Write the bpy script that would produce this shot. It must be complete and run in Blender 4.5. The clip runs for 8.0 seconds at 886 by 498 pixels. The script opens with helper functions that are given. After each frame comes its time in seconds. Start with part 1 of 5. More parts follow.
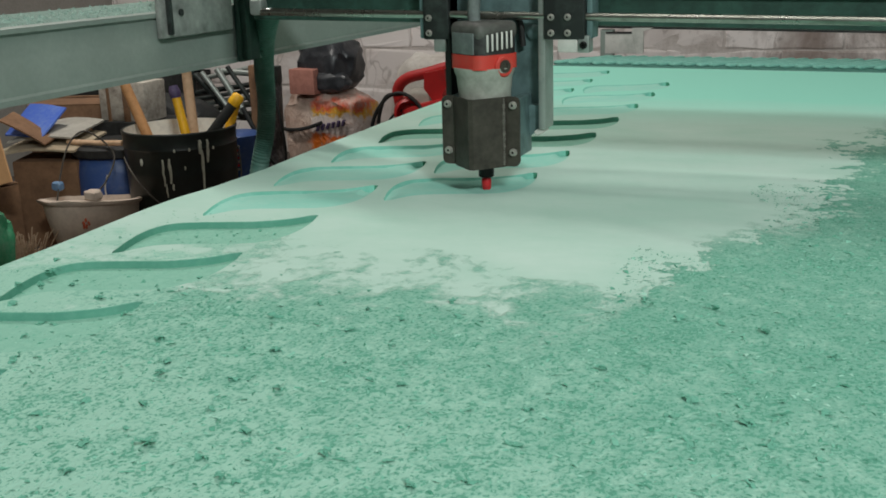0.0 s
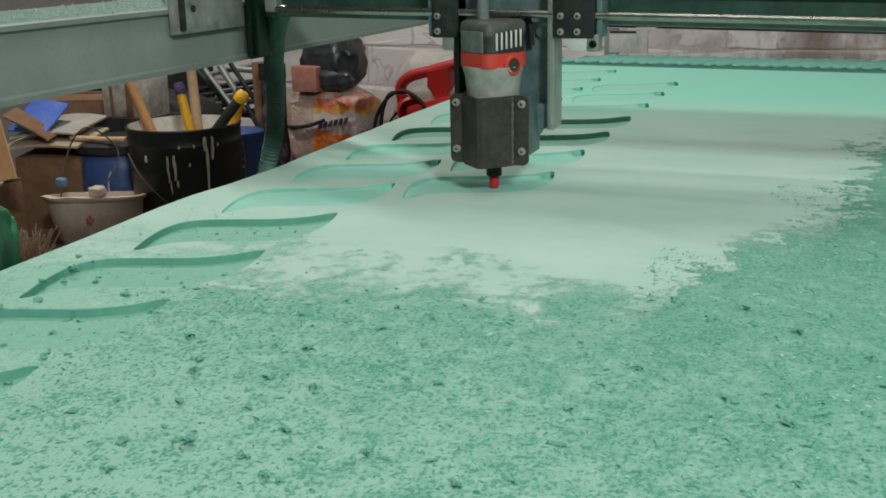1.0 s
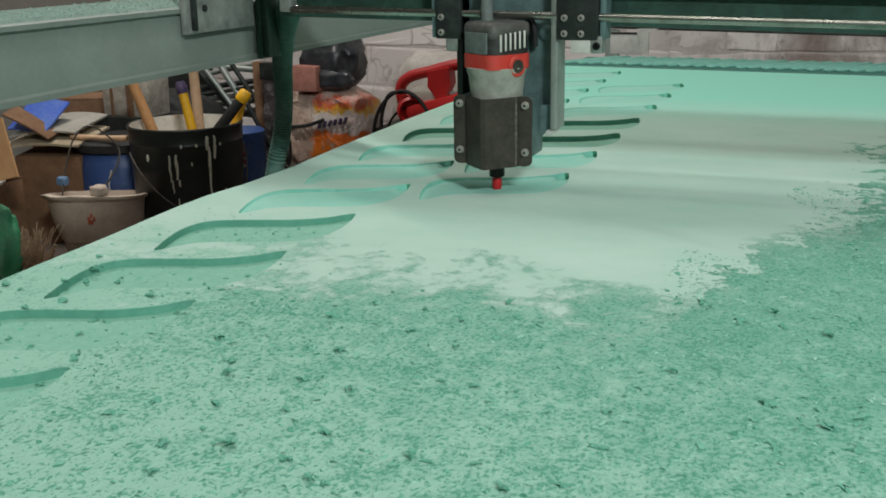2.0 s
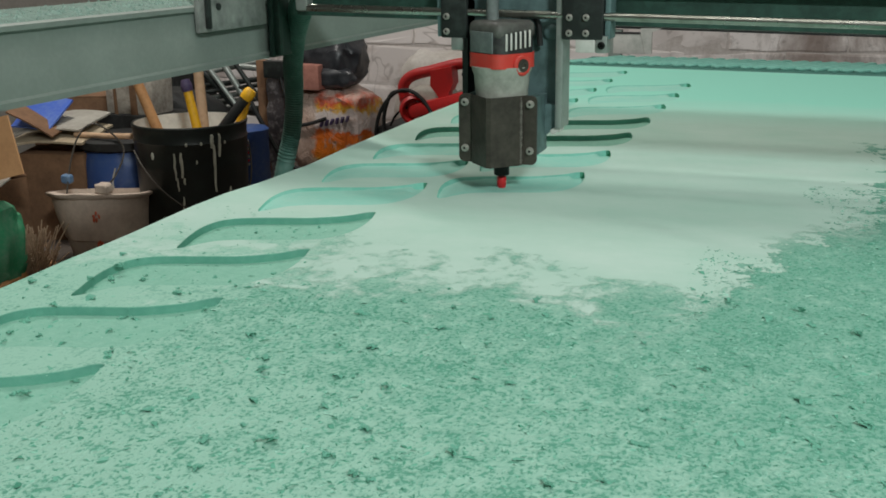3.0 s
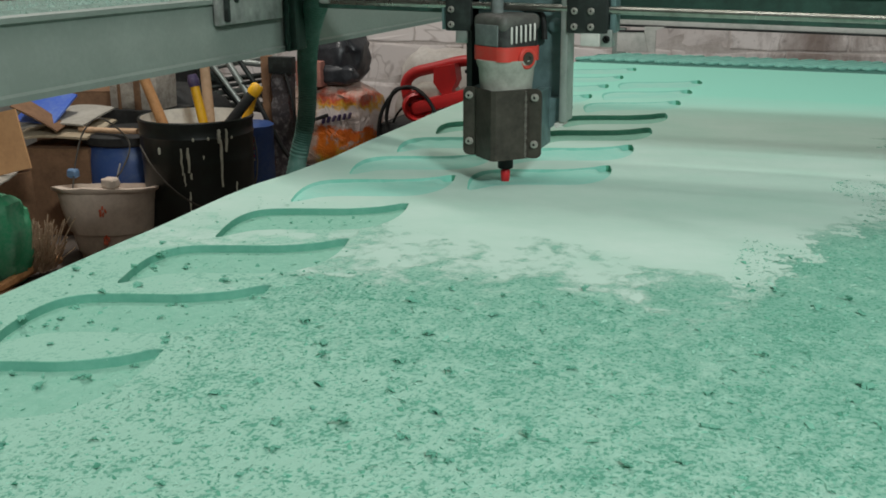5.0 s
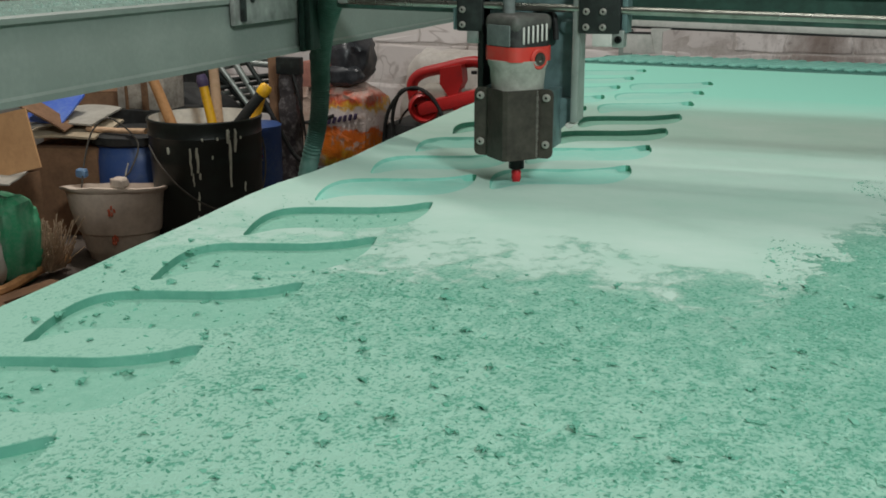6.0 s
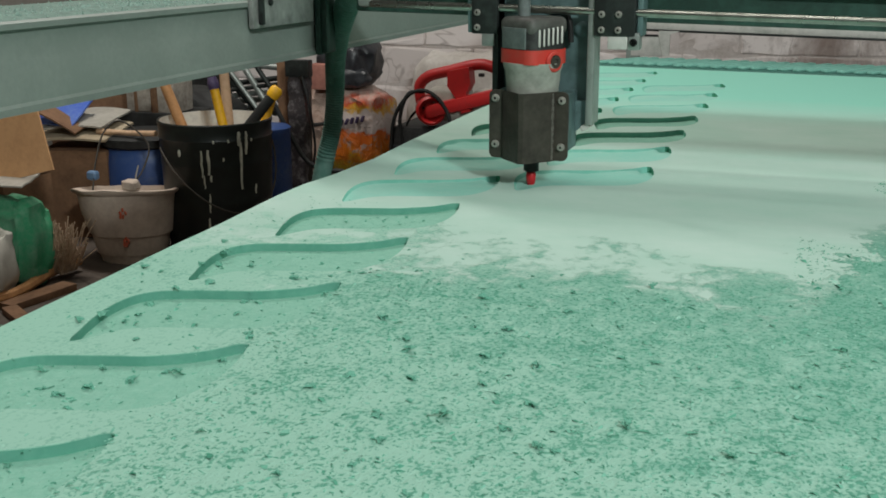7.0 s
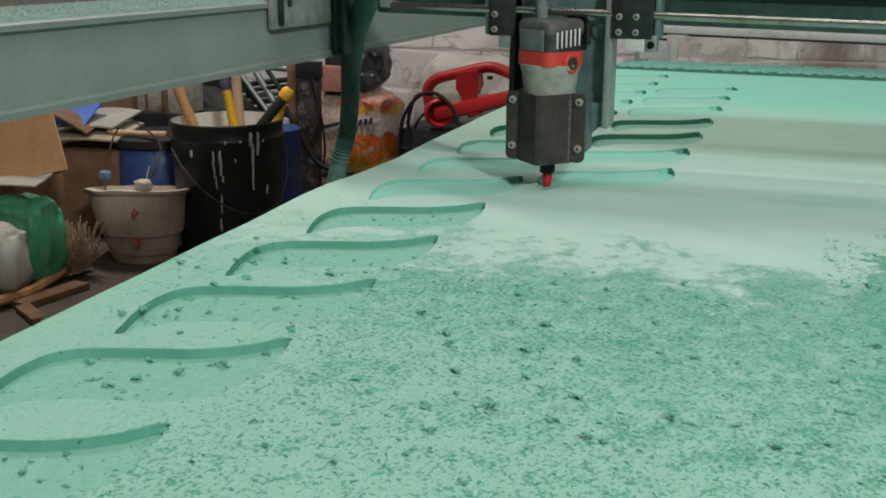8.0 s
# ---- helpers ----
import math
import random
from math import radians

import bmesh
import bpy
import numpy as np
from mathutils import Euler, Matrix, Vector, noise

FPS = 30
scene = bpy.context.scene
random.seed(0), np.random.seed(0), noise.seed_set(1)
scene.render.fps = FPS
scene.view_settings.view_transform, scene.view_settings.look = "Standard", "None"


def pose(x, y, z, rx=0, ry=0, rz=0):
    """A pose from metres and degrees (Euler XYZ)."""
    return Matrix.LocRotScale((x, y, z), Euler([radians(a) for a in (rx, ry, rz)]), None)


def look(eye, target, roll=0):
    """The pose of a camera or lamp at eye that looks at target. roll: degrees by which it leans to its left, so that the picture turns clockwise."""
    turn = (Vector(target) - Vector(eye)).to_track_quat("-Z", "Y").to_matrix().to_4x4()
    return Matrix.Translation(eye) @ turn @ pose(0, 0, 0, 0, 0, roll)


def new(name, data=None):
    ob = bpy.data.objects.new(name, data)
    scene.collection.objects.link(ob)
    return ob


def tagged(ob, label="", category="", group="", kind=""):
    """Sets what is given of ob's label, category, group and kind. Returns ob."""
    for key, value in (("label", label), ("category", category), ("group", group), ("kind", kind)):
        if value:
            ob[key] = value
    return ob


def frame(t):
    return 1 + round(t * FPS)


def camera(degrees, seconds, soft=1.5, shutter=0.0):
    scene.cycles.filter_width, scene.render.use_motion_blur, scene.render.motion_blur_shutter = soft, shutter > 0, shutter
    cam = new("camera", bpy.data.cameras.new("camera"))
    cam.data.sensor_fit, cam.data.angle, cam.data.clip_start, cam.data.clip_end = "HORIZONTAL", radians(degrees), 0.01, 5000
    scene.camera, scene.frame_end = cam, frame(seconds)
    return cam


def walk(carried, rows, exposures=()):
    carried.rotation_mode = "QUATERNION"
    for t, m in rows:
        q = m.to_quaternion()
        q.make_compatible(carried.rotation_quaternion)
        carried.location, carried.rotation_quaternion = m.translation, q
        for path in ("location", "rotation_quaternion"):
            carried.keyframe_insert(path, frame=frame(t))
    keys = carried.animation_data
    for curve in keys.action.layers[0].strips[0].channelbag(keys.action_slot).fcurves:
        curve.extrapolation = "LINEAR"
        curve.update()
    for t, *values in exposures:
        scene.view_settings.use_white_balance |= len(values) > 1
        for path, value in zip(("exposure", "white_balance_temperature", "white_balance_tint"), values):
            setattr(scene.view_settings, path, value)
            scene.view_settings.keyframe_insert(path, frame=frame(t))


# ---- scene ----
cam = camera(45.1, 8.0, soft=1.7)
PATH = [
    (0, (0.569, -0.711, 0.805), (-0.153, 1.074, 0.264), -1.8),
    (0.5, (0.555, -0.716, 0.806), (-0.162, 1.071, 0.264), -1.6),
    (1, (0.54, -0.719, 0.805), (-0.17, 1.069, 0.261), -1.4),
    (1.5, (0.525, -0.723, 0.806), (-0.176, 1.069, 0.262), -1.2),
    (3, (0.485, -0.743, 0.808), (-0.197, 1.056, 0.261), -0.8),
    (3.5, (0.474, -0.748, 0.806), (-0.202, 1.054, 0.26), -0.7),
    (4, (0.463, -0.753, 0.804), (-0.206, 1.051, 0.257), -0.6),
    (4.5, (0.451, -0.76, 0.802), (-0.212, 1.046, 0.254), -0.5),
    (6, (0.411, -0.782, 0.798), (-0.242, 1.028, 0.254), -0.2),
    (6.5, (0.396, -0.791, 0.798), (-0.254, 1.021, 0.256), -0.2),
    (7, (0.382, -0.801, 0.798), (-0.267, 1.012, 0.259), -0.2),
    (7.5, (0.37, -0.813, 0.797), (-0.277, 1.002, 0.261), -0.1),
    (8, (0.357, -0.824, 0.796), (-0.29, 0.992, 0.263), 0.1),
]
walk(cam, [(t, look(e, a, r)) for t, e, a, r in PATH])

# ---- world and light: a closed workshop under ceiling tubes ----
world = bpy.data.worlds.new("world")
scene.world = world
world.use_nodes = True
sky = world.node_tree.nodes.new("ShaderNodeTexSky")
sky.sky_type, sky.sun_disc = "NISHITA", False
sky.sun_elevation, sky.sun_rotation = radians(40), radians(200)
world.node_tree.links.new(sky.outputs[0], world.node_tree.nodes["Background"].inputs[0])
world.node_tree.nodes["Background"].inputs[1].default_value = 0.1
scene.view_settings.exposure = -0.07


def area_lamp(name, m, power, sx, sy, colour):
    d = bpy.data.lights.new(name, "AREA")
    d.shape, d.size, d.size_y, d.energy, d.color = "RECTANGLE", sx, sy, power, colour
    ob = new(name, d)
    ob.matrix_world = m
    return ob


# ceiling panels: place, way across, power, tint, length, width
PANELS = [((2.25, -2.4, 2.93), 0, 125, (0.93, 1.0, 0.99), 0.62, 0.24), ((0.3, -0.72, 2.93), 0, 8.5, (1.0, 0.97, 0.88), 1.2, 0.22), ((0.3, 0.66, 2.93), 0, 7, (1.0, 0.97, 0.88), 1.2, 0.22), ((-1.5, 1.65, 2.93), -36, 55, (1.0, 0.96, 0.9), 1.2, 0.16)]
for (x, y, z), turn, power, tint, long, wide in PANELS:
    lamp = area_lamp("panel_lamp", pose(x, y, z - 0.13, 0, 0, turn), power, long, wide, tint)
    d = Vector((0.2, 0.6, 0.5)) - Vector((x, y, z))
    if d.xy.length > 1.5:
        tip = math.degrees(math.atan2(d.xy.length, -d.z)) * 0.6
        lamp.matrix_world = Matrix.Translation((x, y, z - 0.13)) @ (pose(0, 0, 0, tip, 0, 0) if turn == 0 else pose(0, 0, 0, 0, 0, turn) @ pose(0, 0, 0, 0, -tip, 0))


# ---- materials ----
def lin(r, g, b):
    f = lambda c: c / 12.92 if c <= 0.04045 else ((c + 0.055) / 1.055) ** 2.4
    return (f(r / 255), f(g / 255), f(b / 255), 1)


class Mat:
    """A small builder for node materials."""

    def __init__(self, name, place=False):
        self.m = bpy.data.materials.new(name)
        self.m.use_nodes = True
        self.t = self.m.node_tree
        self.p = self.t.nodes["Principled BSDF"]
        self.co = self.t.nodes.new("ShaderNodeTexCoord").outputs["Object"]
        if place:
            self.co = self.t.nodes.new("ShaderNodeNewGeometry").outputs["Position"]

    def n(self, kind, **kw):
        node = self.t.nodes.new(kind)
        for k, v in kw.items():
            node.inputs[k].default_value = v
        return node

    def link(self, a, b):
        self.t.links.new(a, b)

    def noise(self, scale, detail=4, rough=0.55, stretch=(1, 1, 1), distortion=0.0):
        mp = self.t.nodes.new("ShaderNodeMapping")
        mp.inputs["Scale"].default_value = stretch
        self.link(self.co, mp.inputs["Vector"])
        nz = self.n("ShaderNodeTexNoise", Scale=scale, Detail=detail, Roughness=rough, Distortion=distortion)
        self.link(mp.outputs[0], nz.inputs["Vector"])
        return nz.outputs["Fac"]

    def ramp(self, fac, stops):
        r = self.t.nodes.new("ShaderNodeValToRGB")
        el = r.color_ramp.elements
        while len(el) < len(stops):
            el.new(0.5)
        for e, (p, c) in zip(el, stops):
            e.position = p
            e.color = c if not isinstance(c, (int, float)) else (c, c, c, 1)
        self.link(fac, r.inputs[0])
        return r.outputs[0]

    def mix(self, fac, a, b, kind="MIX"):
        mx = self.t.nodes.new("ShaderNodeMix")
        mx.data_type, mx.blend_type = "RGBA", kind
        for k, v in ((0, fac), (6, a), (7, b)):
            if isinstance(v, (int, float)):
                mx.inputs[k].default_value = v
            elif isinstance(v, tuple):
                mx.inputs[k].default_value = v
            else:
                self.link(v, mx.inputs[k])
        return mx.outputs[2]

    def math(self, op, a, b=0.0, c=0.0):
        md = self.t.nodes.new("ShaderNodeMath")
        md.operation = op
        for k, v in enumerate((a, b, c)):
            if isinstance(v, (int, float)):
                md.inputs[k].default_value = v
            else:
                self.link(v, md.inputs[k])
        return md.outputs[0]

    def bump(self, height, strength=0.3, distance=0.002):
        bp = self.n("ShaderNodeBump", Strength=strength, Distance=distance)
        self.link(height, bp.inputs["Height"])
        self.link(bp.outputs[0], self.p.inputs["Normal"])

    def done(self, colour=None, rough=0.6, metal=0.0):
        if colour is not None:
            if isinstance(colour, tuple):
                self.p.inputs["Base Color"].default_value = colour
            else:
                self.link(colour, self.p.inputs["Base Color"])
        if isinstance(rough, (int, float)):
            self.p.inputs["Roughness"].default_value = rough
        else:
            self.link(rough, self.p.inputs["Roughness"])
        self.p.inputs["Metallic"].default_value = metal
        return self.m


def worn(name, colour, dirt, rough=0.6, metal=0.0, scale=14.0, amount=0.5, bump=0.2, fine=90.0, place=False):
    """A plain painted, plastic or metal surface with broad stains, fine grain and slight relief."""
    k = Mat(name, place)
    broad = k.noise(scale, 5, 0.65)
    grain = k.noise(fine, 3, 0.6)
    f = k.ramp(k.math("ADD", k.math("MULTIPLY", broad, 0.7), k.math("MULTIPLY", grain, 0.3)), [(0.62 - 0.35 * amount, 0.0), (0.75, 1.0)])
    c = k.mix(f, colour, dirt)
    k.bump(grain, bump, 0.001)
    return k.done(c, k.math("ADD", k.math("MULTIPLY", broad, 0.25), rough - 0.12), metal)


MINT = lin(155, 200, 182)
GREEN = lin(104, 167, 146)


def panel_material():
    """Pale green foam board: fine sanded powder over it, darker crumbs in patches."""
    k = Mat("mint_foam_board")
    sep = k.t.nodes.new("ShaderNodeSeparateXYZ")
    k.link(k.co, sep.inputs[0])
    x, y = sep.outputs[0], sep.outputs[1]
    wob = k.noise(7.0, 5, 0.65, (1.0, 1.6, 1))
    fine = k.noise(340.0, 3, 0.6, (0.9, 0.72, 1), 0.35)
    clump = k.noise(95.0, 4, 0.65, (0.95, 0.65, 1), 0.3)
    patch = k.noise(24.0, 6, 0.72, (0.8, 1.2, 1), 0.5)
    mid = k.noise(46.0, 6, 0.72, (0.9, 1.0, 1), 0.5)
    blot = k.noise(15.0, 6, 0.66, (1.0, 0.9, 1), 0.5)
    # powder swept clean beyond a ragged line across the board
    w = k.math("MULTIPLY", k.math("SUBTRACT", wob, 0.5), 0.20)
    m2 = k.math("ADD", k.math("MULTIPLY", k.math("SUBTRACT", mid, 0.5), 0.36), k.math("ADD", k.math("MULTIPLY", k.math("SUBTRACT", clump, 0.5), 0.20), k.math("MULTIPLY", k.math("SUBTRACT", blot, 0.5), 0.62)))
    xs = k.math("ADD", x, k.math("ADD", k.math("MULTIPLY", w, 0.7), k.math("MULTIPLY", m2, 0.55)))
    line = k.ramp(k.math("ADD", xs, 0.215), [(0.0, 0.31), (0.25, 0.30), (0.55, 0.31), (0.605, 0.29), (0.635, 0.38), (0.647, 0.51), (0.67, 0.575), (0.745, 0.60), (0.763, 0.83), (0.79, 1.25)])
    ahead = k.math("ADD", k.math("SUBTRACT", k.math("ADD", y, 0.23), line), k.math("ADD", w, m2))
    back = k.math("SUBTRACT", k.math("ADD", y, k.math("ADD", w, m2)), 1.05)
    clean = k.math("MAXIMUM", k.ramp(k.math("ADD", ahead, 0.1), [(0.06, 0.0), (0.10, 0.22), (0.13, 0.55), (0.175, 1.0)]), k.ramp(back, [(0.0, 0.0), (0.05, 1.0)]))
    # loose swarf: pale at the near end, denser green farther on and to the side
    away = k.ramp(k.math("ADD", k.math("ADD", k.math("MULTIPLY", y, 1.25), k.math("MULTIPLY", x, 0.5)), k.math("ADD", k.math("MULTIPLY", w, 1.8), 0.45)), [(0.1, 0.0), (0.8, 1.0)])
    side = k.ramp(k.math("ADD", x, 0.25), [(0.20, 1.0), (0.30, 0.0)])
    thr = k.math("SUBTRACT", k.math("ADD", k.math("MULTIPLY", away, 0.18), k.math("MULTIPLY", k.math("SUBTRACT", patch, 0.5), 0.38)), k.math("MULTIPLY", side, 0.08))
    grain = k.math("ADD", k.math("MULTIPLY", fine, 0.36), k.math("ADD", k.math("MULTIPLY", clump, 0.38), k.math("MULTIPLY", mid, 0.26)))
    speck = k.ramp(k.math("ADD", grain, thr), [(0.51, 0.0), (0.58, 0.5), (0.68, 1.0)])
    swarf = k.mix(k.math("MULTIPLY", speck, 0.74), MINT, GREEN)
    # single dark grains, closer together where the swarf lies thicker
    dots = k.ramp(k.math("ADD", fine, k.math("MULTIPLY", k.math("ADD", k.math("SUBTRACT", patch, 0.5), k.math("SUBTRACT", clump, 0.52)), 0.35)), [(0.535, 0.0), (0.60, 1.0)])
    swarf = k.mix(k.math("MULTIPLY", dots, k.math("SUBTRACT", 0.74, k.math("MULTIPLY", side, 0.52))), swarf, lin(86, 154, 131))
    powder = k.mix(k.ramp(wob, [(0.35, 0.0), (0.7, 1.0)]), lin(175, 209, 195), lin(190, 216, 205))
    powder = k.mix(k.ramp(k.math("SUBTRACT", k.math("ADD", y, w), 0.6), [(0.42, 0.0), (0.75, 1.0)]), powder, lin(150, 218, 199))
    col = k.mix(clean, swarf, powder)
    k.bump(k.math("MULTIPLY", k.math("ADD", fine, k.math("MULTIPLY", clump, 1.2)), k.math("SUBTRACT", 1.06, k.math("MAXIMUM", clean, k.math("MULTIPLY", side, 0.85)))), 0.5, 0.003)
    return k.done(col, 0.9)


def chip_material():
    """Torn foam chips, each between raw green and powdered pale."""
    k = Mat("foam_chip")
    rnd = k.t.nodes.new("ShaderNodeNewGeometry").outputs["Random Per Island"]
    col = k.ramp(rnd, [(0.0, lin(78, 146, 122)), (0.35, lin(104, 171, 147)), (0.75, lin(128, 190, 168)), (1.0, lin(165, 210, 193))])
    k.bump(k.noise(260, 3, 0.6), 0.4, 0.001)
    return k.done(col, 0.9)


M = {
    "panel": panel_material(),
    "chip": chip_material(),
    "pocket": worn("routed_foam", lin(129, 185, 164), lin(153, 200, 182), 0.92, 0, 130, 0.85, 0.9, 320),
    # cut walls: undusted foam with the walls' shade mixed into a darker green
    "wall_shade": worn("shaded_cut_foam", lin(98, 160, 141), lin(116, 174, 155), 0.9, 0, 30, 0.6, 0.3, 120),
    # darkest foam: the shade in the pockets' open tips is in this colour
    "deep": worn("tip_shade_foam", lin(72, 144, 116), lin(92, 164, 138), 0.9, 0, 30, 0.6, 0.3, 120),
    "flake": worn("foam_flake", lin(104, 174, 150), lin(146, 202, 182), 0.9, 0, 60, 0.6, 0.5, 200),
    "filled": worn("turquoise_powder", lin(148, 210, 194), lin(170, 214, 200), 0.92, 0, 14, 0.6, 0.3, 120),
    # a darker turquoise along the far edges of the filled pockets
    "far_edge_tone": worn("darker_turquoise_edge", lin(112, 188, 168), lin(140, 205, 188), 0.92, 0, 30, 0.7, 0.3, 120),
    "farpanel": worn("dusty_green_board", lin(72, 128, 116), lin(56, 104, 94), 0.9, 0, 18, 0.8, 0.6, 60),
    "steel_green": worn("dusty_green_painted_steel", lin(125, 137, 130), lin(139, 151, 144), 0.6, 0, 9, 0.5, 0.12, 140),
    "gantry": worn("dark_green_gantry_paint", lin(34, 60, 52), lin(58, 96, 84), 0.6, 0, 16, 0.5, 0.15, 120),
    "stroke_dust": worn("powdered_relief", lin(108, 168, 154), lin(138, 196, 182), 0.95, 0, 40, 0.7, 0.6, 120),
    "ledge_dust": worn("pale_swarf", lin(122, 150, 139), lin(176, 200, 190), 0.95, 0, 120, 0.8, 0.6, 300),
    "dust_top": worn("swarf_covered_ledge", lin(104, 128, 119), lin(140, 168, 156), 0.95, 0, 50, 0.7, 1.0, 160),
    "chrome": worn("polished_rod", lin(170, 172, 165), lin(120, 122, 112), 0.28, 1.0, 8, 0.4, 0.02),
    "raw_steel": worn("scuffed_raw_steel", lin(84, 79, 71), lin(42, 39, 35), 0.5, 0.4, 30, 0.9, 0.2, 160),
    "black_steel": worn("blackened_plate", lin(42, 46, 45), lin(70, 80, 76), 0.5, 0.4, 30, 0.4, 0.1),
    "wrap": worn("creased_dark_film", lin(66, 61, 62), lin(172, 166, 165), 0.3, 0, 26, 0.36, 0.6, 90),
    "weld": worn("weld_spatter", lin(150, 146, 138), lin(58, 55, 50), 0.45, 0.5, 160, 0.8, 0.1, 400),
    "end_plate": worn("worn_zinc_plate", lin(172, 174, 170), lin(70, 76, 72), 0.5, 0.2, 14, 0.7, 0.15, 50),
    "bright_steel": worn("bright_screw_steel", lin(176, 174, 166), lin(130, 130, 124), 0.35, 0.5, 60, 0.4, 0.05),
    "cord_grey": worn("dusty_grey_cord", lin(96, 106, 104), lin(130, 142, 138), 0.7, 0, 40, 0.5, 0.1),
    "alu": worn("aluminium", lin(168, 174, 170), lin(125, 138, 132), 0.45, 0.7, 20, 0.5, 0.06),
    "zplate": worn("blue_grey_dusty_plate", lin(96, 122, 122), lin(52, 72, 70), 0.55, 0.2, 22, 0.5, 0.1),
    "router_grey": worn("grey_router_housing", lin(70, 69, 66), lin(104, 107, 101), 0.55, 0, 40, 0.6, 0.1),
    "router_black": worn("black_router_cap", lin(38, 38, 38), lin(74, 80, 76), 0.55, 0, 40, 0.4, 0.1),
    "router_red": worn("red_router_band", lin(200, 62, 52), lin(176, 84, 72), 0.5, 0, 40, 0.4, 0.1),
    "router_cream": worn("dusty_motor_body", lin(172, 175, 165), lin(112, 118, 108), 0.6, 0, 26, 0.7, 0.1),
    "vent": worn("pale_vent_fins", lin(205, 205, 198), lin(170, 175, 168), 0.6, 0, 40, 0.4, 0.1),
    "collet": worn("black_collet_nut", lin(20, 21, 21), lin(42, 44, 42), 0.4, 0.6, 60, 0.3, 0.1),
    "bit_red": worn("red_cutter", lin(190, 30, 36), lin(150, 36, 40), 0.4, 0, 80, 0.3, 0.05),
    "hose": worn("green_ribbed_hose", lin(80, 128, 115), lin(126, 160, 149), 0.7, 0, 22, 0.55, 0.2),
    "rubber": worn("black_rubber", lin(24, 25, 25), lin(52, 54, 52), 0.7, 0, 30, 0.4, 0.1),
    "bucket": worn("black_paint_drum", lin(22, 28, 26), lin(34, 44, 40), 0.38, 0, 20, 0.4, 0.08),
    "white_inside": worn("whitened_drum_lining", lin(236, 231, 220), lin(196, 190, 180), 0.8, 0, 20, 0.6, 0.2),
    "drip": worn("dried_paint", lin(205, 205, 190), lin(170, 172, 158), 0.8, 0, 40, 0.4, 0.2),
    "mortar": worn("mortar_caked_plastic", lin(204, 187, 172), lin(164, 146, 132), 0.9, 0, 16, 0.6, 0.5),
    "wood": worn("raw_wood_handle", lin(190, 140, 92), lin(150, 104, 64), 0.7, 0, 30, 0.5, 0.2),
    "yellow": worn("yellow_handle", lin(238, 180, 30), lin(205, 145, 30), 0.5, 0, 30, 0.3, 0.1),
    "card": worn("brown_cardboard", lin(206, 158, 112), lin(176, 130, 88), 0.85, 0, 10, 0.5, 0.15),
    "card_dark": worn("dirty_cardboard", lin(132, 99, 73), lin(90, 67, 51), 0.9, 0, 12, 0.6, 0.3),
    "ply": worn("pale_board_scrap", lin(178, 164, 140), lin(140, 122, 98), 0.85, 0, 14, 0.6, 0.3),
    "blue": worn("blue_drum_plastic", lin(50, 78, 134), lin(86, 104, 134), 0.45, 0, 14, 0.4, 0.1),
    "blue_board": worn("blue_board", lin(60, 96, 190), lin(110, 136, 190), 0.6, 0, 12, 0.5, 0.1),
    "sack": worn("clear_dusty_sack", lin(206, 180, 164), lin(168, 136, 118), 0.5, 0, 12, 0.6, 0.4),
    "blackbag": worn("black_plastic_bag", lin(44, 46, 50), lin(76, 78, 82), 0.38, 0, 12, 0.4, 0.4),
    "red_tool": worn("red_tool_plastic", lin(190, 40, 40), lin(150, 44, 44), 0.45, 0, 14, 0.4, 0.1),
    "pale": worn("pale_grey_plastic", lin(176, 172, 162), lin(140, 134, 124), 0.6, 0, 14, 0.5, 0.2),
    "pink": worn("pink_brick", lin(176, 120, 106), lin(140, 92, 82), 0.9, 0, 30, 0.6, 0.5),
    "mortar_joint": worn("wall_mortar", lin(196, 188, 184), lin(150, 136, 128), 0.95, 0, 12, 0.6, 0.6),
    "floor": worn("dirty_concrete", lin(92, 82, 74), lin(56, 48, 42), 0.85, 0, 6, 0.7, 0.6, 70),
    # greys of the unseen ceiling and walls, dimmed to cut bounced light
    "ceil": worn("dim_grey_ceiling", lin(118, 118, 114), lin(92, 92, 88), 0.8, 0, 3, 0.5, 0.2),
    "plainwall": worn("dim_grey_wall", lin(140, 136, 130), lin(108, 102, 97), 0.9, 0, 3, 0.5, 0.3),
    "green_bag": worn("green_woven_sack", lin(44, 132, 90), lin(112, 146, 124), 0.75, 0, 20, 0.6, 0.4),
    "straw": worn("frayed_fibre", lin(186, 160, 134), lin(134, 110, 88), 0.9, 0, 40, 0.6, 0.3),
    "fade_orange": worn("faded_orange_paint", lin(206, 96, 66), lin(170, 110, 90), 0.8, 0, 60, 0.6, 0.2),
    "blue_cap": worn("pale_blue_plastic", lin(92, 124, 160), lin(130, 150, 165), 0.5, 0, 30, 0.5, 0.1),
    "wood_pale": worn("pale_batten", lin(206, 172, 140), lin(170, 136, 104), 0.75, 0, 24, 0.5, 0.2),
    "old_carton": worn("dirty_white_carton", lin(198, 190, 178), lin(96, 84, 74), 0.85, 0, 16, 0.75, 0.3),
    "plastic_white": worn("pale_plastic_sheet", lin(212, 207, 200), lin(176, 168, 160), 0.5, 0, 8, 0.5, 0.4),
    "print_ink": worn("purple_print", lin(70, 58, 92), lin(110, 96, 120), 0.6, 0, 40, 0.4, 0.1),
    "white_metal": worn("white_painted_metal", lin(206, 206, 200), lin(160, 166, 158), 0.5, 0.1, 12, 0.5, 0.1),
}


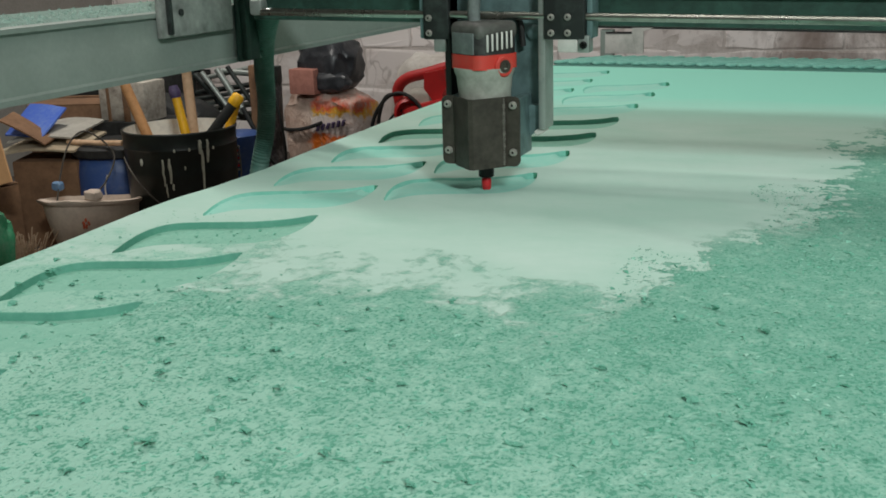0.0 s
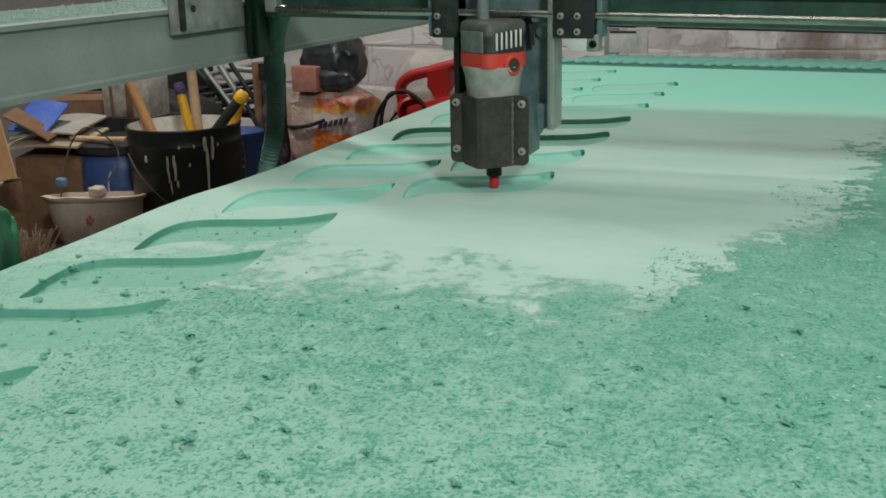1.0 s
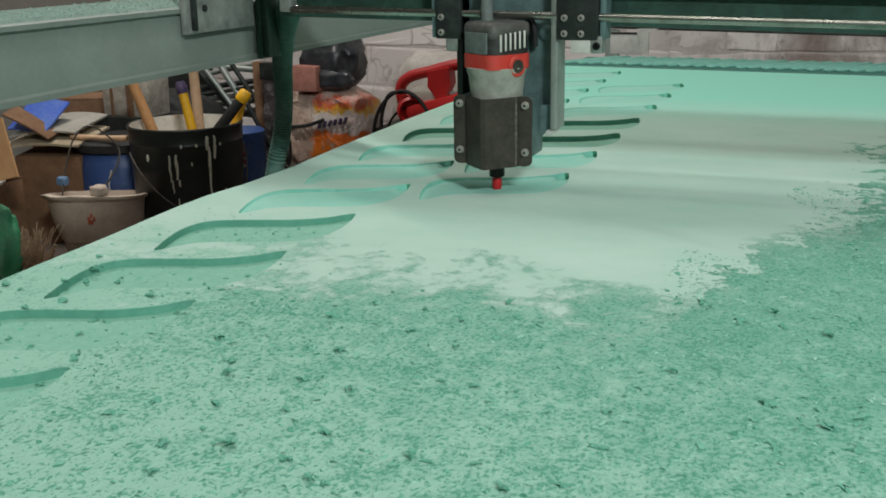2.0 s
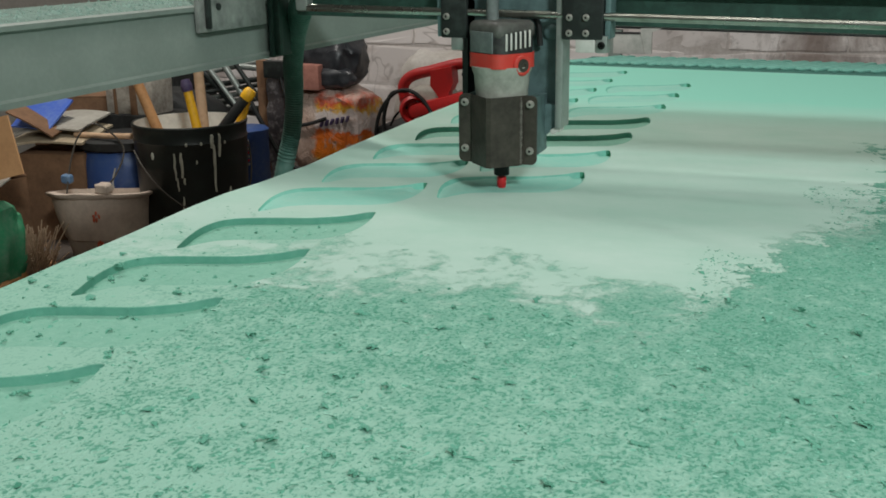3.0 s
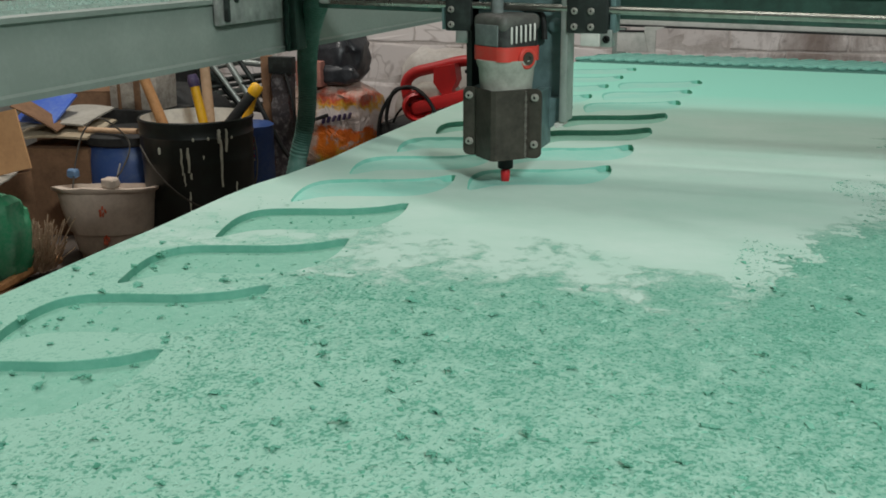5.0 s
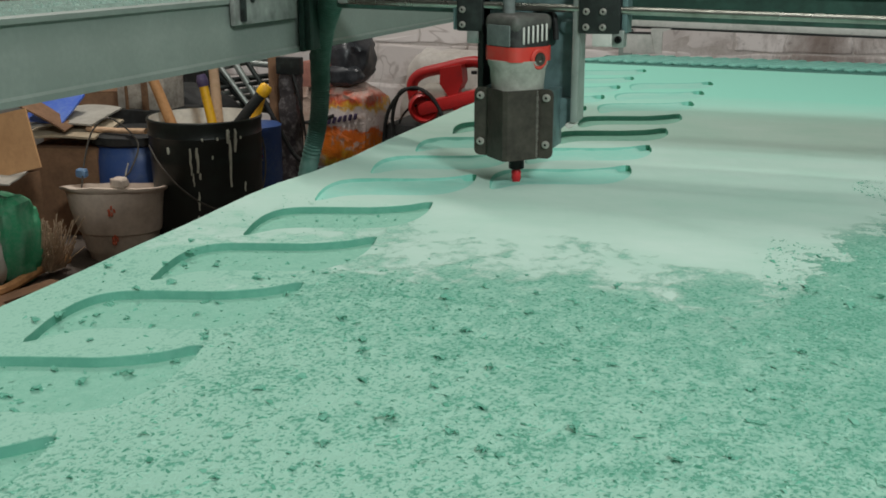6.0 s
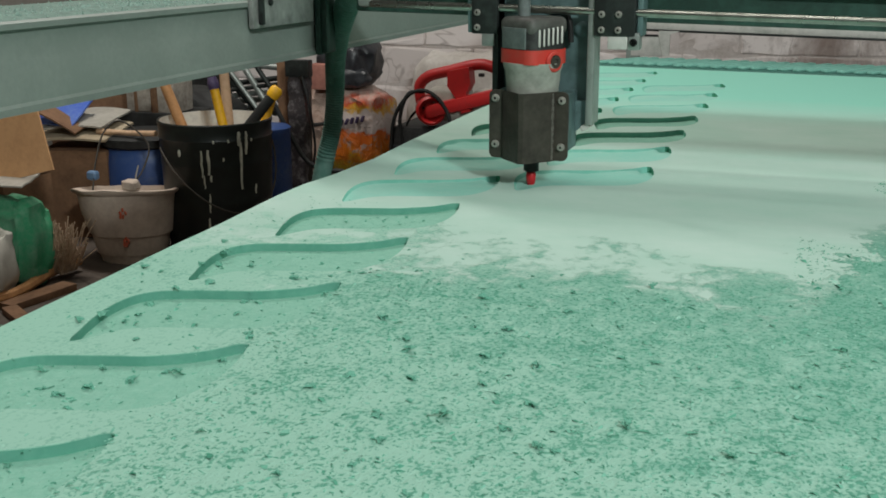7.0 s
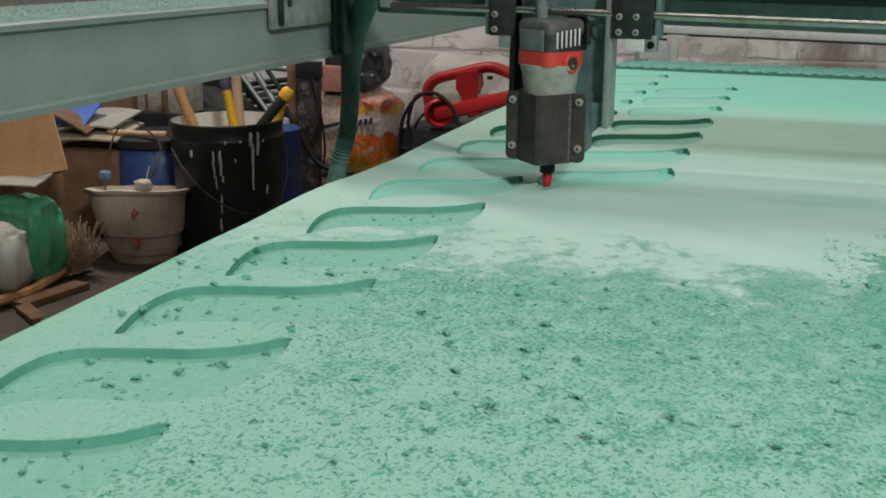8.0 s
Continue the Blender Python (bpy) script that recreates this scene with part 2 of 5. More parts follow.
def block_material():
    """Whitewashed blocks, stained brown where damp has come through low on the wall's right part."""
    k = Mat("whitewashed_block", True)
    sep = k.t.nodes.new("ShaderNodeSeparateXYZ")
    k.link(k.co, sep.inputs[0])
    base = k.mix(k.ramp(k.noise(5.0, 5, 0.65), [(0.52, 0.0), (0.75, 1.0)]), lin(226, 218, 215), lin(158, 140, 132))
    base = k.mix(k.math("MULTIPLY", k.t.nodes.new("ShaderNodeObjectInfo").outputs["Random"], 0.3), base, lin(176, 164, 158))
    crack = k.ramp(k.noise(2.6, 3, 0.5, (1, 1, 1), 1.0), [(0.492, 0.0), (0.5, 0.5), (0.508, 0.0)])
    base = k.mix(crack, base, lin(128, 114, 108))
    east = k.ramp(k.math("ADD", sep.outputs[0], 0.3), [(0.05, 0.0), (0.35, 0.75), (1.0, 1.0)])
    damp = k.ramp(k.noise(3.2, 6, 0.68, (1.3, 1, 0.8), 0.4), [(0.44, 0.0), (0.52, 0.55), (0.68, 1.0)])
    col = k.mix(k.math("MULTIPLY", east, damp), base, lin(122, 106, 98))
    grime = k.ramp(k.noise(26.0, 5, 0.7), [(0.55, 0.0), (0.72, 0.6)])
    col = k.mix(k.math("MULTIPLY", east, grime), col, lin(96, 84, 78))
    k.bump(k.noise(60.0, 4, 0.6), 0.5, 0.002)
    return k.done(col, 0.9)


def printed_sack_material():
    """Clear dusty film over pale filling, with a worn orange and yellow print on it."""
    k = Mat("printed_sack_film")
    sep = k.t.nodes.new("ShaderNodeSeparateXYZ")
    k.link(k.co, sep.inputs[0])
    warp = k.math("MULTIPLY", k.math("SUBTRACT", k.noise(16.0, 4, 0.6), 0.5), 0.16)
    zz = k.math("ADD", sep.outputs[2], warp)
    xx = k.math("ADD", sep.outputs[0], k.math("MULTIPLY", warp, 0.7))
    film = k.mix(k.ramp(k.noise(12.0, 5, 0.7), [(0.35, 0.0), (0.7, 1.0)]), lin(206, 182, 168), lin(160, 128, 112))
    band = k.ramp(k.math("MULTIPLY", zz, 2.0), [(0.10, lin(226, 196, 60)), (0.18, lin(224, 128, 34)), (0.34, lin(222, 106, 40)), (0.37, lin(214, 200, 196)), (0.48, lin(220, 206, 200)), (0.51, lin(226, 176, 60)), (0.56, lin(218, 92, 60)), (0.64, lin(206, 180, 168))])
    side = k.ramp(k.math("ADD", xx, 0.5), [(0.455, 0.0), (0.475, 1.0)])
    worn_off = k.ramp(k.noise(30.0, 5, 0.75), [(0.36, 0.0), (0.46, 1.0)])
    k.bump(k.noise(22.0, 5, 0.65, (1, 1, 0.6), 1.0), 0.9, 0.02)
    return k.done(k.mix(k.math("MULTIPLY", side, worn_off), film, band), 0.35)


for key in ("panel", "chip", "pocket", "wall_shade", "deep", "flake", "filled", "far_edge_tone"):
    M[key].node_tree.nodes["Principled BSDF"].inputs["Specular IOR Level"].default_value = 0.08
M["printed"] = printed_sack_material()
M["block"] = block_material()
glow = bpy.data.materials.new("panel_glow")
glow.use_nodes = True
glow.node_tree.nodes["Principled BSDF"].inputs["Emission Color"].default_value = (0.93, 1, 0.97, 1)
glow.node_tree.nodes["Principled BSDF"].inputs["Emission Strength"].default_value = 0.6


# ---- builders ----
def mesh_of(bm, material, name, smooth=False, more=()):
    me = bpy.data.meshes.new(name)
    bm.normal_update()
    bm.to_mesh(me)
    bm.free()
    for mat in (material, *more):
        me.materials.append(mat)
    if smooth:
        me.polygons.foreach_set("use_smooth", [True] * len(me.polygons))
        me.set_sharp_from_angle(angle=radians(38))
    return me


def part(name, bm, material, parent=None, label="", smooth=True, more=()):
    ob = new(name, mesh_of(bm, material, name, smooth, more))
    if parent is not None:
        ob.parent = parent
    if label:
        ob["label"] = label
    return ob


def thing(name, place, label, category, group="", kind=""):
    ob = new(name)
    ob.matrix_world = place
    return tagged(ob, label, category, group, kind)


def box(bm, c, s, bevel=0.0, turn=None, seg=2):
    r = bmesh.ops.create_cube(bm, size=1)
    m = Matrix.Translation(c) @ (turn.to_4x4() if turn is not None else Matrix()) @ Matrix.Diagonal((*s, 1))
    bmesh.ops.transform(bm, matrix=m, verts=r["verts"])
    if bevel > 0:
        es = list({e for v in r["verts"] for e in v.link_edges})
        bmesh.ops.bevel(bm, geom=es, offset=bevel, segments=seg, profile=0.6, affect="EDGES")
    return bm


def rot(rx=0, ry=0, rz=0):
    return Euler([radians(a) for a in (rx, ry, rz)]).to_matrix()


def cbox(c, s, bevel=0.0, turn=None, seg=2):
    return box(bmesh.new(), c, s, bevel, turn, seg)


def lathe(bm, rings, seg=32, centre=(0, 0, 0), squash=1.0, cap=True):
    """Rings of (radius, z) turned about the upright axis."""
    loops = []
    for r, z in rings:
        loops.append([bm.verts.new((centre[0] + r * math.cos(2 * math.pi * k / seg), centre[1] + squash * r * math.sin(2 * math.pi * k / seg), centre[2] + z)) for k in range(seg)])
    for a, b in zip(loops, loops[1:]):
        for k in range(seg):
            bm.faces.new((a[k], a[(k + 1) % seg], b[(k + 1) % seg], b[k]))
    if cap:
        bm.faces.new(loops[0][::-1])
        bm.faces.new(loops[-1])
    return bm


def tube_along(bm, pts, radius, seg=10, radii=None):
    pts = [Vector(p) for p in pts]
    loops = []
    side = None
    for i, p in enumerate(pts):
        d = (pts[min(i + 1, len(pts) - 1)] - pts[max(i - 1, 0)]).normalized()
        if side is None:
            side = d.cross(Vector((0.13, 0.31, 0.94)))
            if side.length < 0.1:
                side = d.cross(Vector((1, 0, 0)))
        side = (side - d * side.dot(d)).normalized()
        up = d.cross(side)
        r = radii[i] if radii else radius
        loops.append([bm.verts.new(p + r * (math.cos(2 * math.pi * k / seg) * side + math.sin(2 * math.pi * k / seg) * up)) for k in range(seg)])
    for a, b in zip(loops, loops[1:]):
        for k in range(seg):
            bm.faces.new((a[k], a[(k + 1) % seg], b[(k + 1) % seg], b[k]))
    bm.faces.new(loops[0][::-1])
    bm.faces.new(loops[-1])
    return bm


def smooth_line(pts, n=8):
    """Catmull-Rom through pts."""
    p = [Vector(q) for q in pts]
    p = [2 * p[0] - p[1]] + p + [2 * p[-1] - p[-2]]
    out = []
    for i in range(1, len(p) - 2):
        for k in range(n):
            t = k / n
            out.append(0.5 * (2 * p[i] + (p[i + 1] - p[i - 1]) * t + (2 * p[i - 1] - 5 * p[i] + 4 * p[i + 1] - p[i + 2]) * t * t + (3 * p[i] - p[i - 1] - 3 * p[i + 1] + p[i + 2]) * t ** 3))
    return out + [p[-2]]


def prism(bm, outline, y0, y1):
    """An outline in x, z pushed from y0 to y1."""
    a = [bm.verts.new((x, y0, z)) for x, z in outline]
    b = [bm.verts.new((x, y1, z)) for x, z in outline]
    n = len(a)
    bm.faces.new(a)
    bm.faces.new(b[::-1])
    for k in range(n):
        bm.faces.new((a[k], b[k], b[(k + 1) % n], a[(k + 1) % n]))
    bmesh.ops.recalc_face_normals(bm, faces=bm.faces)
    return bm


def lumpy(bm, amount, scale, seed=0.0):
    for v in bm.verts:
        q = v.co * scale + Vector((seed, seed * 0.7, seed * 1.3))
        v.co += amount * noise.noise_vector(q)
    return bm


def bag_form(c, s, seed, amount=0.12, power=0.55, div=44):
    """A slumped sack: a rounded block with creases."""
    bm = bmesh.new()
    bmesh.ops.create_uvsphere(bm, u_segments=div, v_segments=div // 2, radius=1)
    for v in bm.verts:
        p = v.co.copy()
        q = Vector([math.copysign(abs(a) ** power, a) for a in p])
        wr = noise.noise_vector(p * 1.7 + Vector((seed, 0, 0))) * amount + noise.noise_vector(p * 5 + Vector((0, seed, 0))) * amount * 0.4
        q += wr
        v.co = Vector((c[0] + q.x * s[0], c[1] + q.y * s[1], max(c[2] + q.z * s[2], c[2] - s[2])))
    return bm


# ---- setting ----
SHEET = 0.52


def setting():
    fl = part("floor", cbox((0, 0.2, -0.06), (7.2, 8.2, 0.12)), M["floor"])
    tagged(fl, "dirty grey-brown concrete workshop floor", "floor", kind="structure")
    t = 0.15
    # walls and ceiling out of view, added to close the room around its light
    for name, c, s in (("wall_west", (-2.6, 0.1, 1.5), (t, 7.2, 3.0)), ("wall_east", (3.2, 0.1, 1.5), (t, 7.2, 3.0))):
        tagged(part(name, cbox(c, s), M["plainwall"]), "unseen plain grey wall added to close the room", "wall", kind="structure")
    tagged(part("wall_south", cbox((0.3, -3.58, 1.5), (6.0, t, 3.0)), M["plainwall"]), "unseen plain grey wall added to close the room", "wall", kind="structure")
    tagged(part("ceiling", cbox((0.3, 0.1, 3.06), (6.0, 7.6, 0.12)), M["ceil"]), "unseen plain grey ceiling added to close the room", "ceiling", kind="structure")
    for (x, y, z), turn, power, tint, long, wide in PANELS:
        lamp = thing("panel_light", pose(x, y, 3.0, 0, 0, turn), "white framed ceiling panel with a glowing diffuser", "ceiling light", "ceiling panel lights")
        part("frame", cbox((0, 0, -0.03), (long + 0.06, wide + 0.06, 0.06), 0.006), M["white_metal"], lamp)
        part("diffuser", cbox((0, 0, -0.063), (long, wide, 0.008), 0.002), glow, lamp)


def wall_of_blocks():
    wall = part("wall_north", cbox((0.3, 3.25, 1.5), (6.0, 0.12, 3.0)), M["mortar_joint"])
    tagged(wall, "whitewashed concrete block wall with rough joints", "wall", kind="structure")
    r = random.Random(4)
    bw, bh, gap = 0.40, 0.152, 0.005
    shapes = []
    for k in range(4):
        bm = cbox((0, 0, 0), (bw - gap, 0.06, bh - gap), 0.007, seg=2)
        bmesh.ops.subdivide_edges(bm, edges=[e for e in bm.edges if e.calc_length() > 0.12], cuts=5)
        lumpy(lumpy(bm, 0.005, 9, k * 3.1), 0.005, 30, k * 5.3)
        shapes.append(mesh_of(bm, M["block"], "block"))
    for row in range(-1, 9):
        for col in range(-7, 7):
            x = col * bw + (0.2 if row % 2 else 0) - 0.12
            z = 0.130 + (row + 0.5) * bh
            if z < 0 or x > 2.6:
                continue
            ob = new("block", shapes[r.randrange(4)])
            ob.parent = wall
            ob.location = (x, 3.2175 + r.uniform(-0.001, 0.001), z)


setting()
wall_of_blocks()
# ---- the carved board ----
LEAF_FAR = [(0.0022, -0.004), (0.001, 0.002), (-0.003, 0.0042), (-0.009, 0.0015), (-0.015, -0.007), (-0.024, -0.018), (-0.038, -0.029), (-0.059, -0.041), (-0.088, -0.050), (-0.117, -0.059), (-0.138, -0.069), (-0.150, -0.086), (-0.152, -0.114), (-0.146, -0.147), (-0.138, -0.173), (-0.134, -0.187)]
LEAF_NEAR = [(-0.129, -0.194), (-0.122, -0.186), (-0.115, -0.172), (-0.106, -0.159), (-0.089, -0.149), (-0.068, -0.142), (-0.041, -0.134), (-0.016, -0.125), (-0.002, -0.113), (0.007, -0.095), (0.0115, -0.074), (0.0115, -0.050), (0.008, -0.026), (0.005, -0.013)]


def leaf_outline(cx, cy):
    pts = smooth_line([(x, y, 0) for x, y in LEAF_FAR], 4)[:-1] + smooth_line([(x, y, 0) for x, y in [LEAF_FAR[-1]] + LEAF_NEAR + [LEAF_FAR[0]]], 4)[:-1]
    return [(cx + p.x, cy + p.y) for p in pts]


POCKETS = [(0.0, 0.16 * k) for k in range(-3, 12)] + [(0.173, 0.601 + 0.16 * k) for k in range(0, 7)]
DEPTH = 0.0082


def along(pts, u):
    """Points at the shares u of a line's length."""
    p = np.array(pts)
    run = np.concatenate([[0], np.cumsum(np.hypot(*np.diff(p, axis=0).T))])
    return [(float(np.interp(k * run[-1], run, p[:, 0])), float(np.interp(k * run[-1], run, p[:, 1]))) for k in u]


def ease(a, b, v):
    v = min(max((v - a) / (b - a), 0), 1)
    return v * v * (3 - 2 * v)


def filled_pocket(bm, cx, cy, full):
    """A leaf pocket drifted full of powder: hollow below its far edge, flush at its near one, open at the tip."""
    far = [(p.x, p.y) for p in smooth_line([(x, y, 0) for x, y in LEAF_FAR], 5)]
    near = [(p.x, p.y) for p in smooth_line([(x, y, 0) for x, y in LEAF_NEAR[::-1]], 5)]
    tip, tail = far[0], near[-1]
    share = [(k / 40) ** 1.5 for k in range(41)]
    a, b = along(far + [tail], share), along([tip] + near, share)
    across = (0, 0.03, 0.07, 0.13, 0.22, 0.35, 0.55, 0.78, 0.955, 1)
    cols = []
    for i, (p, q) in enumerate(zip(a, b)):
        col = []
        for v in across:
            x, y = p[0] + (q[0] - p[0]) * v, p[1] + (q[1] - p[1]) * v
            hole = ease(-0.020, -0.009, x + 0.25 * y * (1 if y > -0.05 else 3) + 0.003)
            drift = (1 - full) * ease(0, 0.08, v) * (1 - ease(0.22, 0.9, v)) * (0.75 + 0.6 * noise.noise((x * 40 + cx * 9, y * 40, cy * 7)))
            rim = 1 if 0 < v < 1 and 0 < i < 40 else 0
            col.append(bm.verts.new((cx + x, cy + y, SHEET - rim * DEPTH * max(hole * 0.95, drift))))
            if i in (0, 40):
                col = col * len(across)
                break
        cols.append(col)
    n = len(across)
    for i, (p, q) in enumerate(zip(cols, cols[1:])):
        for j in range(n - 1):
            vs = list(dict.fromkeys((p[j], p[j + 1], q[j + 1], q[j])))
            if len(vs) > 2:
                # steep faces at the hollow tip take the colour that carries their shade
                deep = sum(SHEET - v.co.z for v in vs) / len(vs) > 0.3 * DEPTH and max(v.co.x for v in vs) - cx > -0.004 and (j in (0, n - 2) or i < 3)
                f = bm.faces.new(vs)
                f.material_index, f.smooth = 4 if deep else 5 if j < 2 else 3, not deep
    return [bm.edges.get((p[j], q[j])) for p, q in zip(cols, cols[1:]) for j in (0, n - 1)]


def carved_board():
    root = thing("carved_board", pose(0, 0, 0), "pale green foam board with routed leaf-shaped pockets and swarf", "board")
    x0, x1, y0, y1 = -0.211, 1.02, -0.62, 1.86
    bm = bmesh.new()
    n = 26
    left = [(np.interp(y, [-0.62, -0.24, 0, 0.12, 0.23, 0.29, 0.36, 0.43, 0.54, 0.70, 0.85, 1.05, 1.2, 1.86], [-0.188, -0.199, -0.206, -0.209, -0.214, -0.217, -0.216, -0.206, -0.200, -0.206, -0.207, -0.209, -0.206, -0.2]) + 0.0015 * noise.noise((0, y * 9, 2)), y) for y in np.linspace(y0, y1, 110)]
    outline = left + [(x, y1 + 0.004 * noise.noise((x * 4, 0, 1)) - 0.1 * (x + 0.2) * 0.9) for x in np.linspace(x0, x1, n)][1:] + [(x1, y0)]
    top = [bm.verts.new((x, y, SHEET)) for x, y in outline]
    low = [bm.verts.new((x, y, SHEET - 0.045)) for x, y in outline]
    edges = []
    m = len(top)
    for k in range(m):
        edges.append(bm.edges.new((top[k], top[(k + 1) % m])))
        f = bm.faces.new((top[k], top[(k + 1) % m], low[(k + 1) % m], low[k]))
        f.material_index = 1
    bm.faces.new(low[::-1]).material_index = 1
    floors = []
    for cx, cy in POCKETS:
        # the older pockets have filled with powder, up to a hollow at the tip
        full = (0.6 if cy < 0.85 else min(max((cy - 1.1) / 0.12, 0), 0.86)) if cx > 0.1 else float(np.interp(cy, [0.2, 0.32, 0.48, 0.64, 0.80, 1.0, 1.12], [0, 0.2, 0.62, 0.6, 0.35, 0, 0.86]))
        if full > 0.22:
            edges.extend(filled_pocket(bm, cx, cy, full))
            continue
        pts = leaf_outline(cx, cy)
        a = [bm.verts.new((x, y, SHEET)) for x, y in pts]
        b = [bm.verts.new((x, y, SHEET - 0.0008)) for x, y in pts]
        c = [bm.verts.new((x, y, SHEET - DEPTH)) for x, y in pts]
        q = len(a)
        for k in range(q):
            j = (k + 1) % q
            edges.append(bm.edges.new((a[k], a[j])))
            bm.faces.new((a[j], a[k], b[k], b[j])).material_index = 0
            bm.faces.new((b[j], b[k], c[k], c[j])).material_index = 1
        base = bm.faces.new(c)
        base.material_index = 2
        floors.append(base)
    bmesh.ops.triangulate(bm, faces=floors)
    bmesh.ops.triangle_fill(bm, use_beauty=True, use_dissolve=False, edges=edges, normal=(0, 0, 1))
    bmesh.ops.recalc_face_normals(bm, faces=bm.faces)
    part("slab", bm, M["panel"], root, smooth=False, more=(M["wall_shade"], M["pocket"], M["filled"], M["deep"], M["far_edge_tone"]))
    return root


def far_board():
    root = thing("finished_carving", pose(0, 0, 0), "dusty green carved board with slanted relief strokes", "board")
    bm = cbox((0.40, 1.99, SHEET - 0.022), (1.16, 0.24, 0.03), 0.004, rot(0, 0, -4))
    part("slab", bm, M["farpanel"], root)
    r = random.Random(8)
    for k in range(34):
        x = -0.13 + k * 0.033
        y = 2.0 - 0.07 * (x - 0.4)
        part("relief_stroke", cbox((x, y, SHEET - 0.004), (0.021, 0.19, 0.010), 0.004, rot(0, 0, -34 + r.uniform(-4, 4)), 1), M["stroke_dust"], root)


def table():
    root = thing("machine_table", pose(0, 0, 0), "green steel machine table under the board", "table")
    part("bed", cbox((0.40, 0.85, SHEET - 0.0705), (1.20, 3.0, 0.05), 0.004), M["steel_green"], root)
    for x in (-0.12, 0.92):
        for y in (-0.5, 0.85, 2.2):
            part("leg", cbox((x, y, (SHEET - 0.0955) / 2), (0.06, 0.06, SHEET - 0.0955), 0.004), M["steel_green"], root)


def side_beam(x, flip, label):
    """A lipped channel that carries the gantry, on posts."""
    root = thing("side_beam", pose(x, 0, 0), label, "steel beam")
    s = -1 if flip else 1
    out = [(0, 0.641), (0.006, 0.639), (0.006, 0.646), (0.001, 0.649), (0.001, 0.654), (0, 0.657), (0, 0.689), (-0.002, 0.692), (-0.002, 0.720), (0.003, 0.723), (0.003, 0.729), (-0.004, 0.731), (-0.16, 0.731), (-0.16, 0.725), (-0.010, 0.723), (-0.010, 0.645), (-0.12, 0.645), (-0.12, 0.639)]
    part("channel", prism(bmesh.new(), [(s * a, z) for a, z in out], -1.2, 2.75), M["steel_green"], root)
    part("swarf_layer", lumpy(prism(bmesh.new(), [(s * -0.006, 0.7312), (s * -0.02, 0.735), (s * -0.145, 0.737), (s * -0.158, 0.7312)], -1.15, 2.7), 0.001, 30), M["dust_top"], root, "layer of pale green swarf")
    for y in (-1.0, 2.65):
        part("post", cbox((s * -0.07, y, 0.3195), (0.06, 0.06, 0.639), 0.004), M["steel_green"], root)


carved_board()
far_board()
table()
side_beam(-0.39, False, "dusty green steel side beam with a swarf-covered top")
side_beam(1.28, True, "dusty green steel side beam with a swarf-covered top")


# ---- gantry and router ----
def gantry():
    """The bridge: origin below its middle; local y 0 is the guide rod."""
    root = thing("gantry", pose(0.083, 0.505, 0.7275), "dark green steel gantry bridge with a polished guide rod", "machine gantry")
    tilt = rot(0, 1.2, 0)
    part("bridge", cbox((0.435, 0.080, 0.058), (1.45, 0.09, 0.158), 0.004, tilt), M["gantry"], root)
    part("lower_flange", cbox((0.435, 0.028, 0.022), (1.44, 0.016, 0.006), 0.002, tilt), M["gantry"], root)
    bm = tube_along(bmesh.new(), [(-0.268, 0, 0.001), (1.14, 0, 0.001)], 0.0048, 20)
    bmesh.ops.rotate(bm, cent=(0, 0, 0), matrix=tilt, verts=bm.verts)
    part("guide_rod", bm, M["chrome"], root, "polished steel guide rod")
    bm = cbox((-0.262, 0.004, 0.012), (0.018, 0.018, 0.020), 0.004)
    part("rod_clamp", bm, M["alu"], root)
    # end plates over the side beams
    for s, x in ((1, -0.466), (-1, 1.19)):
        plate = part("end_plate", cbox((x, 0.16, 0.035), (0.008, 0.19, 0.14), 0.003), M["end_plate"], root, "scuffed bare steel end plate")
        part("plate_edge", cbox((x + 0.008 * s, 0.083, 0.03), (0.008, 0.007, 0.12), 0.002), M["black_steel"], plate)
        for y, z in ((0.115, 0.0),):
            bm = lathe(bmesh.new(), [(0.005, 0), (0.005, 0.003), (0.003, 0.0045)], 12)
            bmesh.ops.rotate(bm, cent=(0, 0, 0), matrix=rot(0, 90 * s, 0), verts=bm.verts)
            bmesh.ops.translate(bm, vec=(x + 0.004 * s, y, z), verts=bm.verts)
            part("bolt", bm, M["black_steel"], plate)
        part("end_arm", cbox((x + 0.09 * s, 0.14, 0.13), (0.20, 0.10, 0.04), 0.004), M["gantry"], root)
        part("leg_plate", cbox((x + 0.005 * s, 0.292, 0.03), (0.009, 0.058, 0.236), 0.003), M["gantry"], root, "dark green leg plate over the beam")
        part("leg_rib", cbox((x + 0.014 * s, 0.273, 0.03), (0.010, 0.012, 0.23), 0.002), M["gantry"], root)
    # ribbed hose hanging past the board's edge
    line = smooth_line([(-0.362, 0.262, 0.062), (-0.393, 0.281, 0.028), (-0.422, 0.305, 0.0), (-0.445, 0.328, -0.03), (-0.461, 0.343, -0.06), (-0.476, 0.362, -0.09), (-0.488, 0.380, -0.12), (-0.494, 0.391, -0.15), (-0.497, 0.394, -0.18), (-0.501, 0.395, -0.21), (-0.506, 0.393, -0.24), (-0.514, 0.391, -0.27), (-0.530, 0.392, -0.33), (-0.552, 0.40, -0.41), (-0.59, 0.41, -0.50)], 14)
    radii = [float(np.interp(k, [0, 28, 56, 110, 200], [0.021, 0.0205, 0.0175, 0.0158, 0.016])) + (0.0007 if k % 2 else -0.0007) for k in range(len(line))]
    part("hose", tube_along(bmesh.new(), line, 0.02, 16, radii), M["hose"], root, "dusty green ribbed hose")
    return root


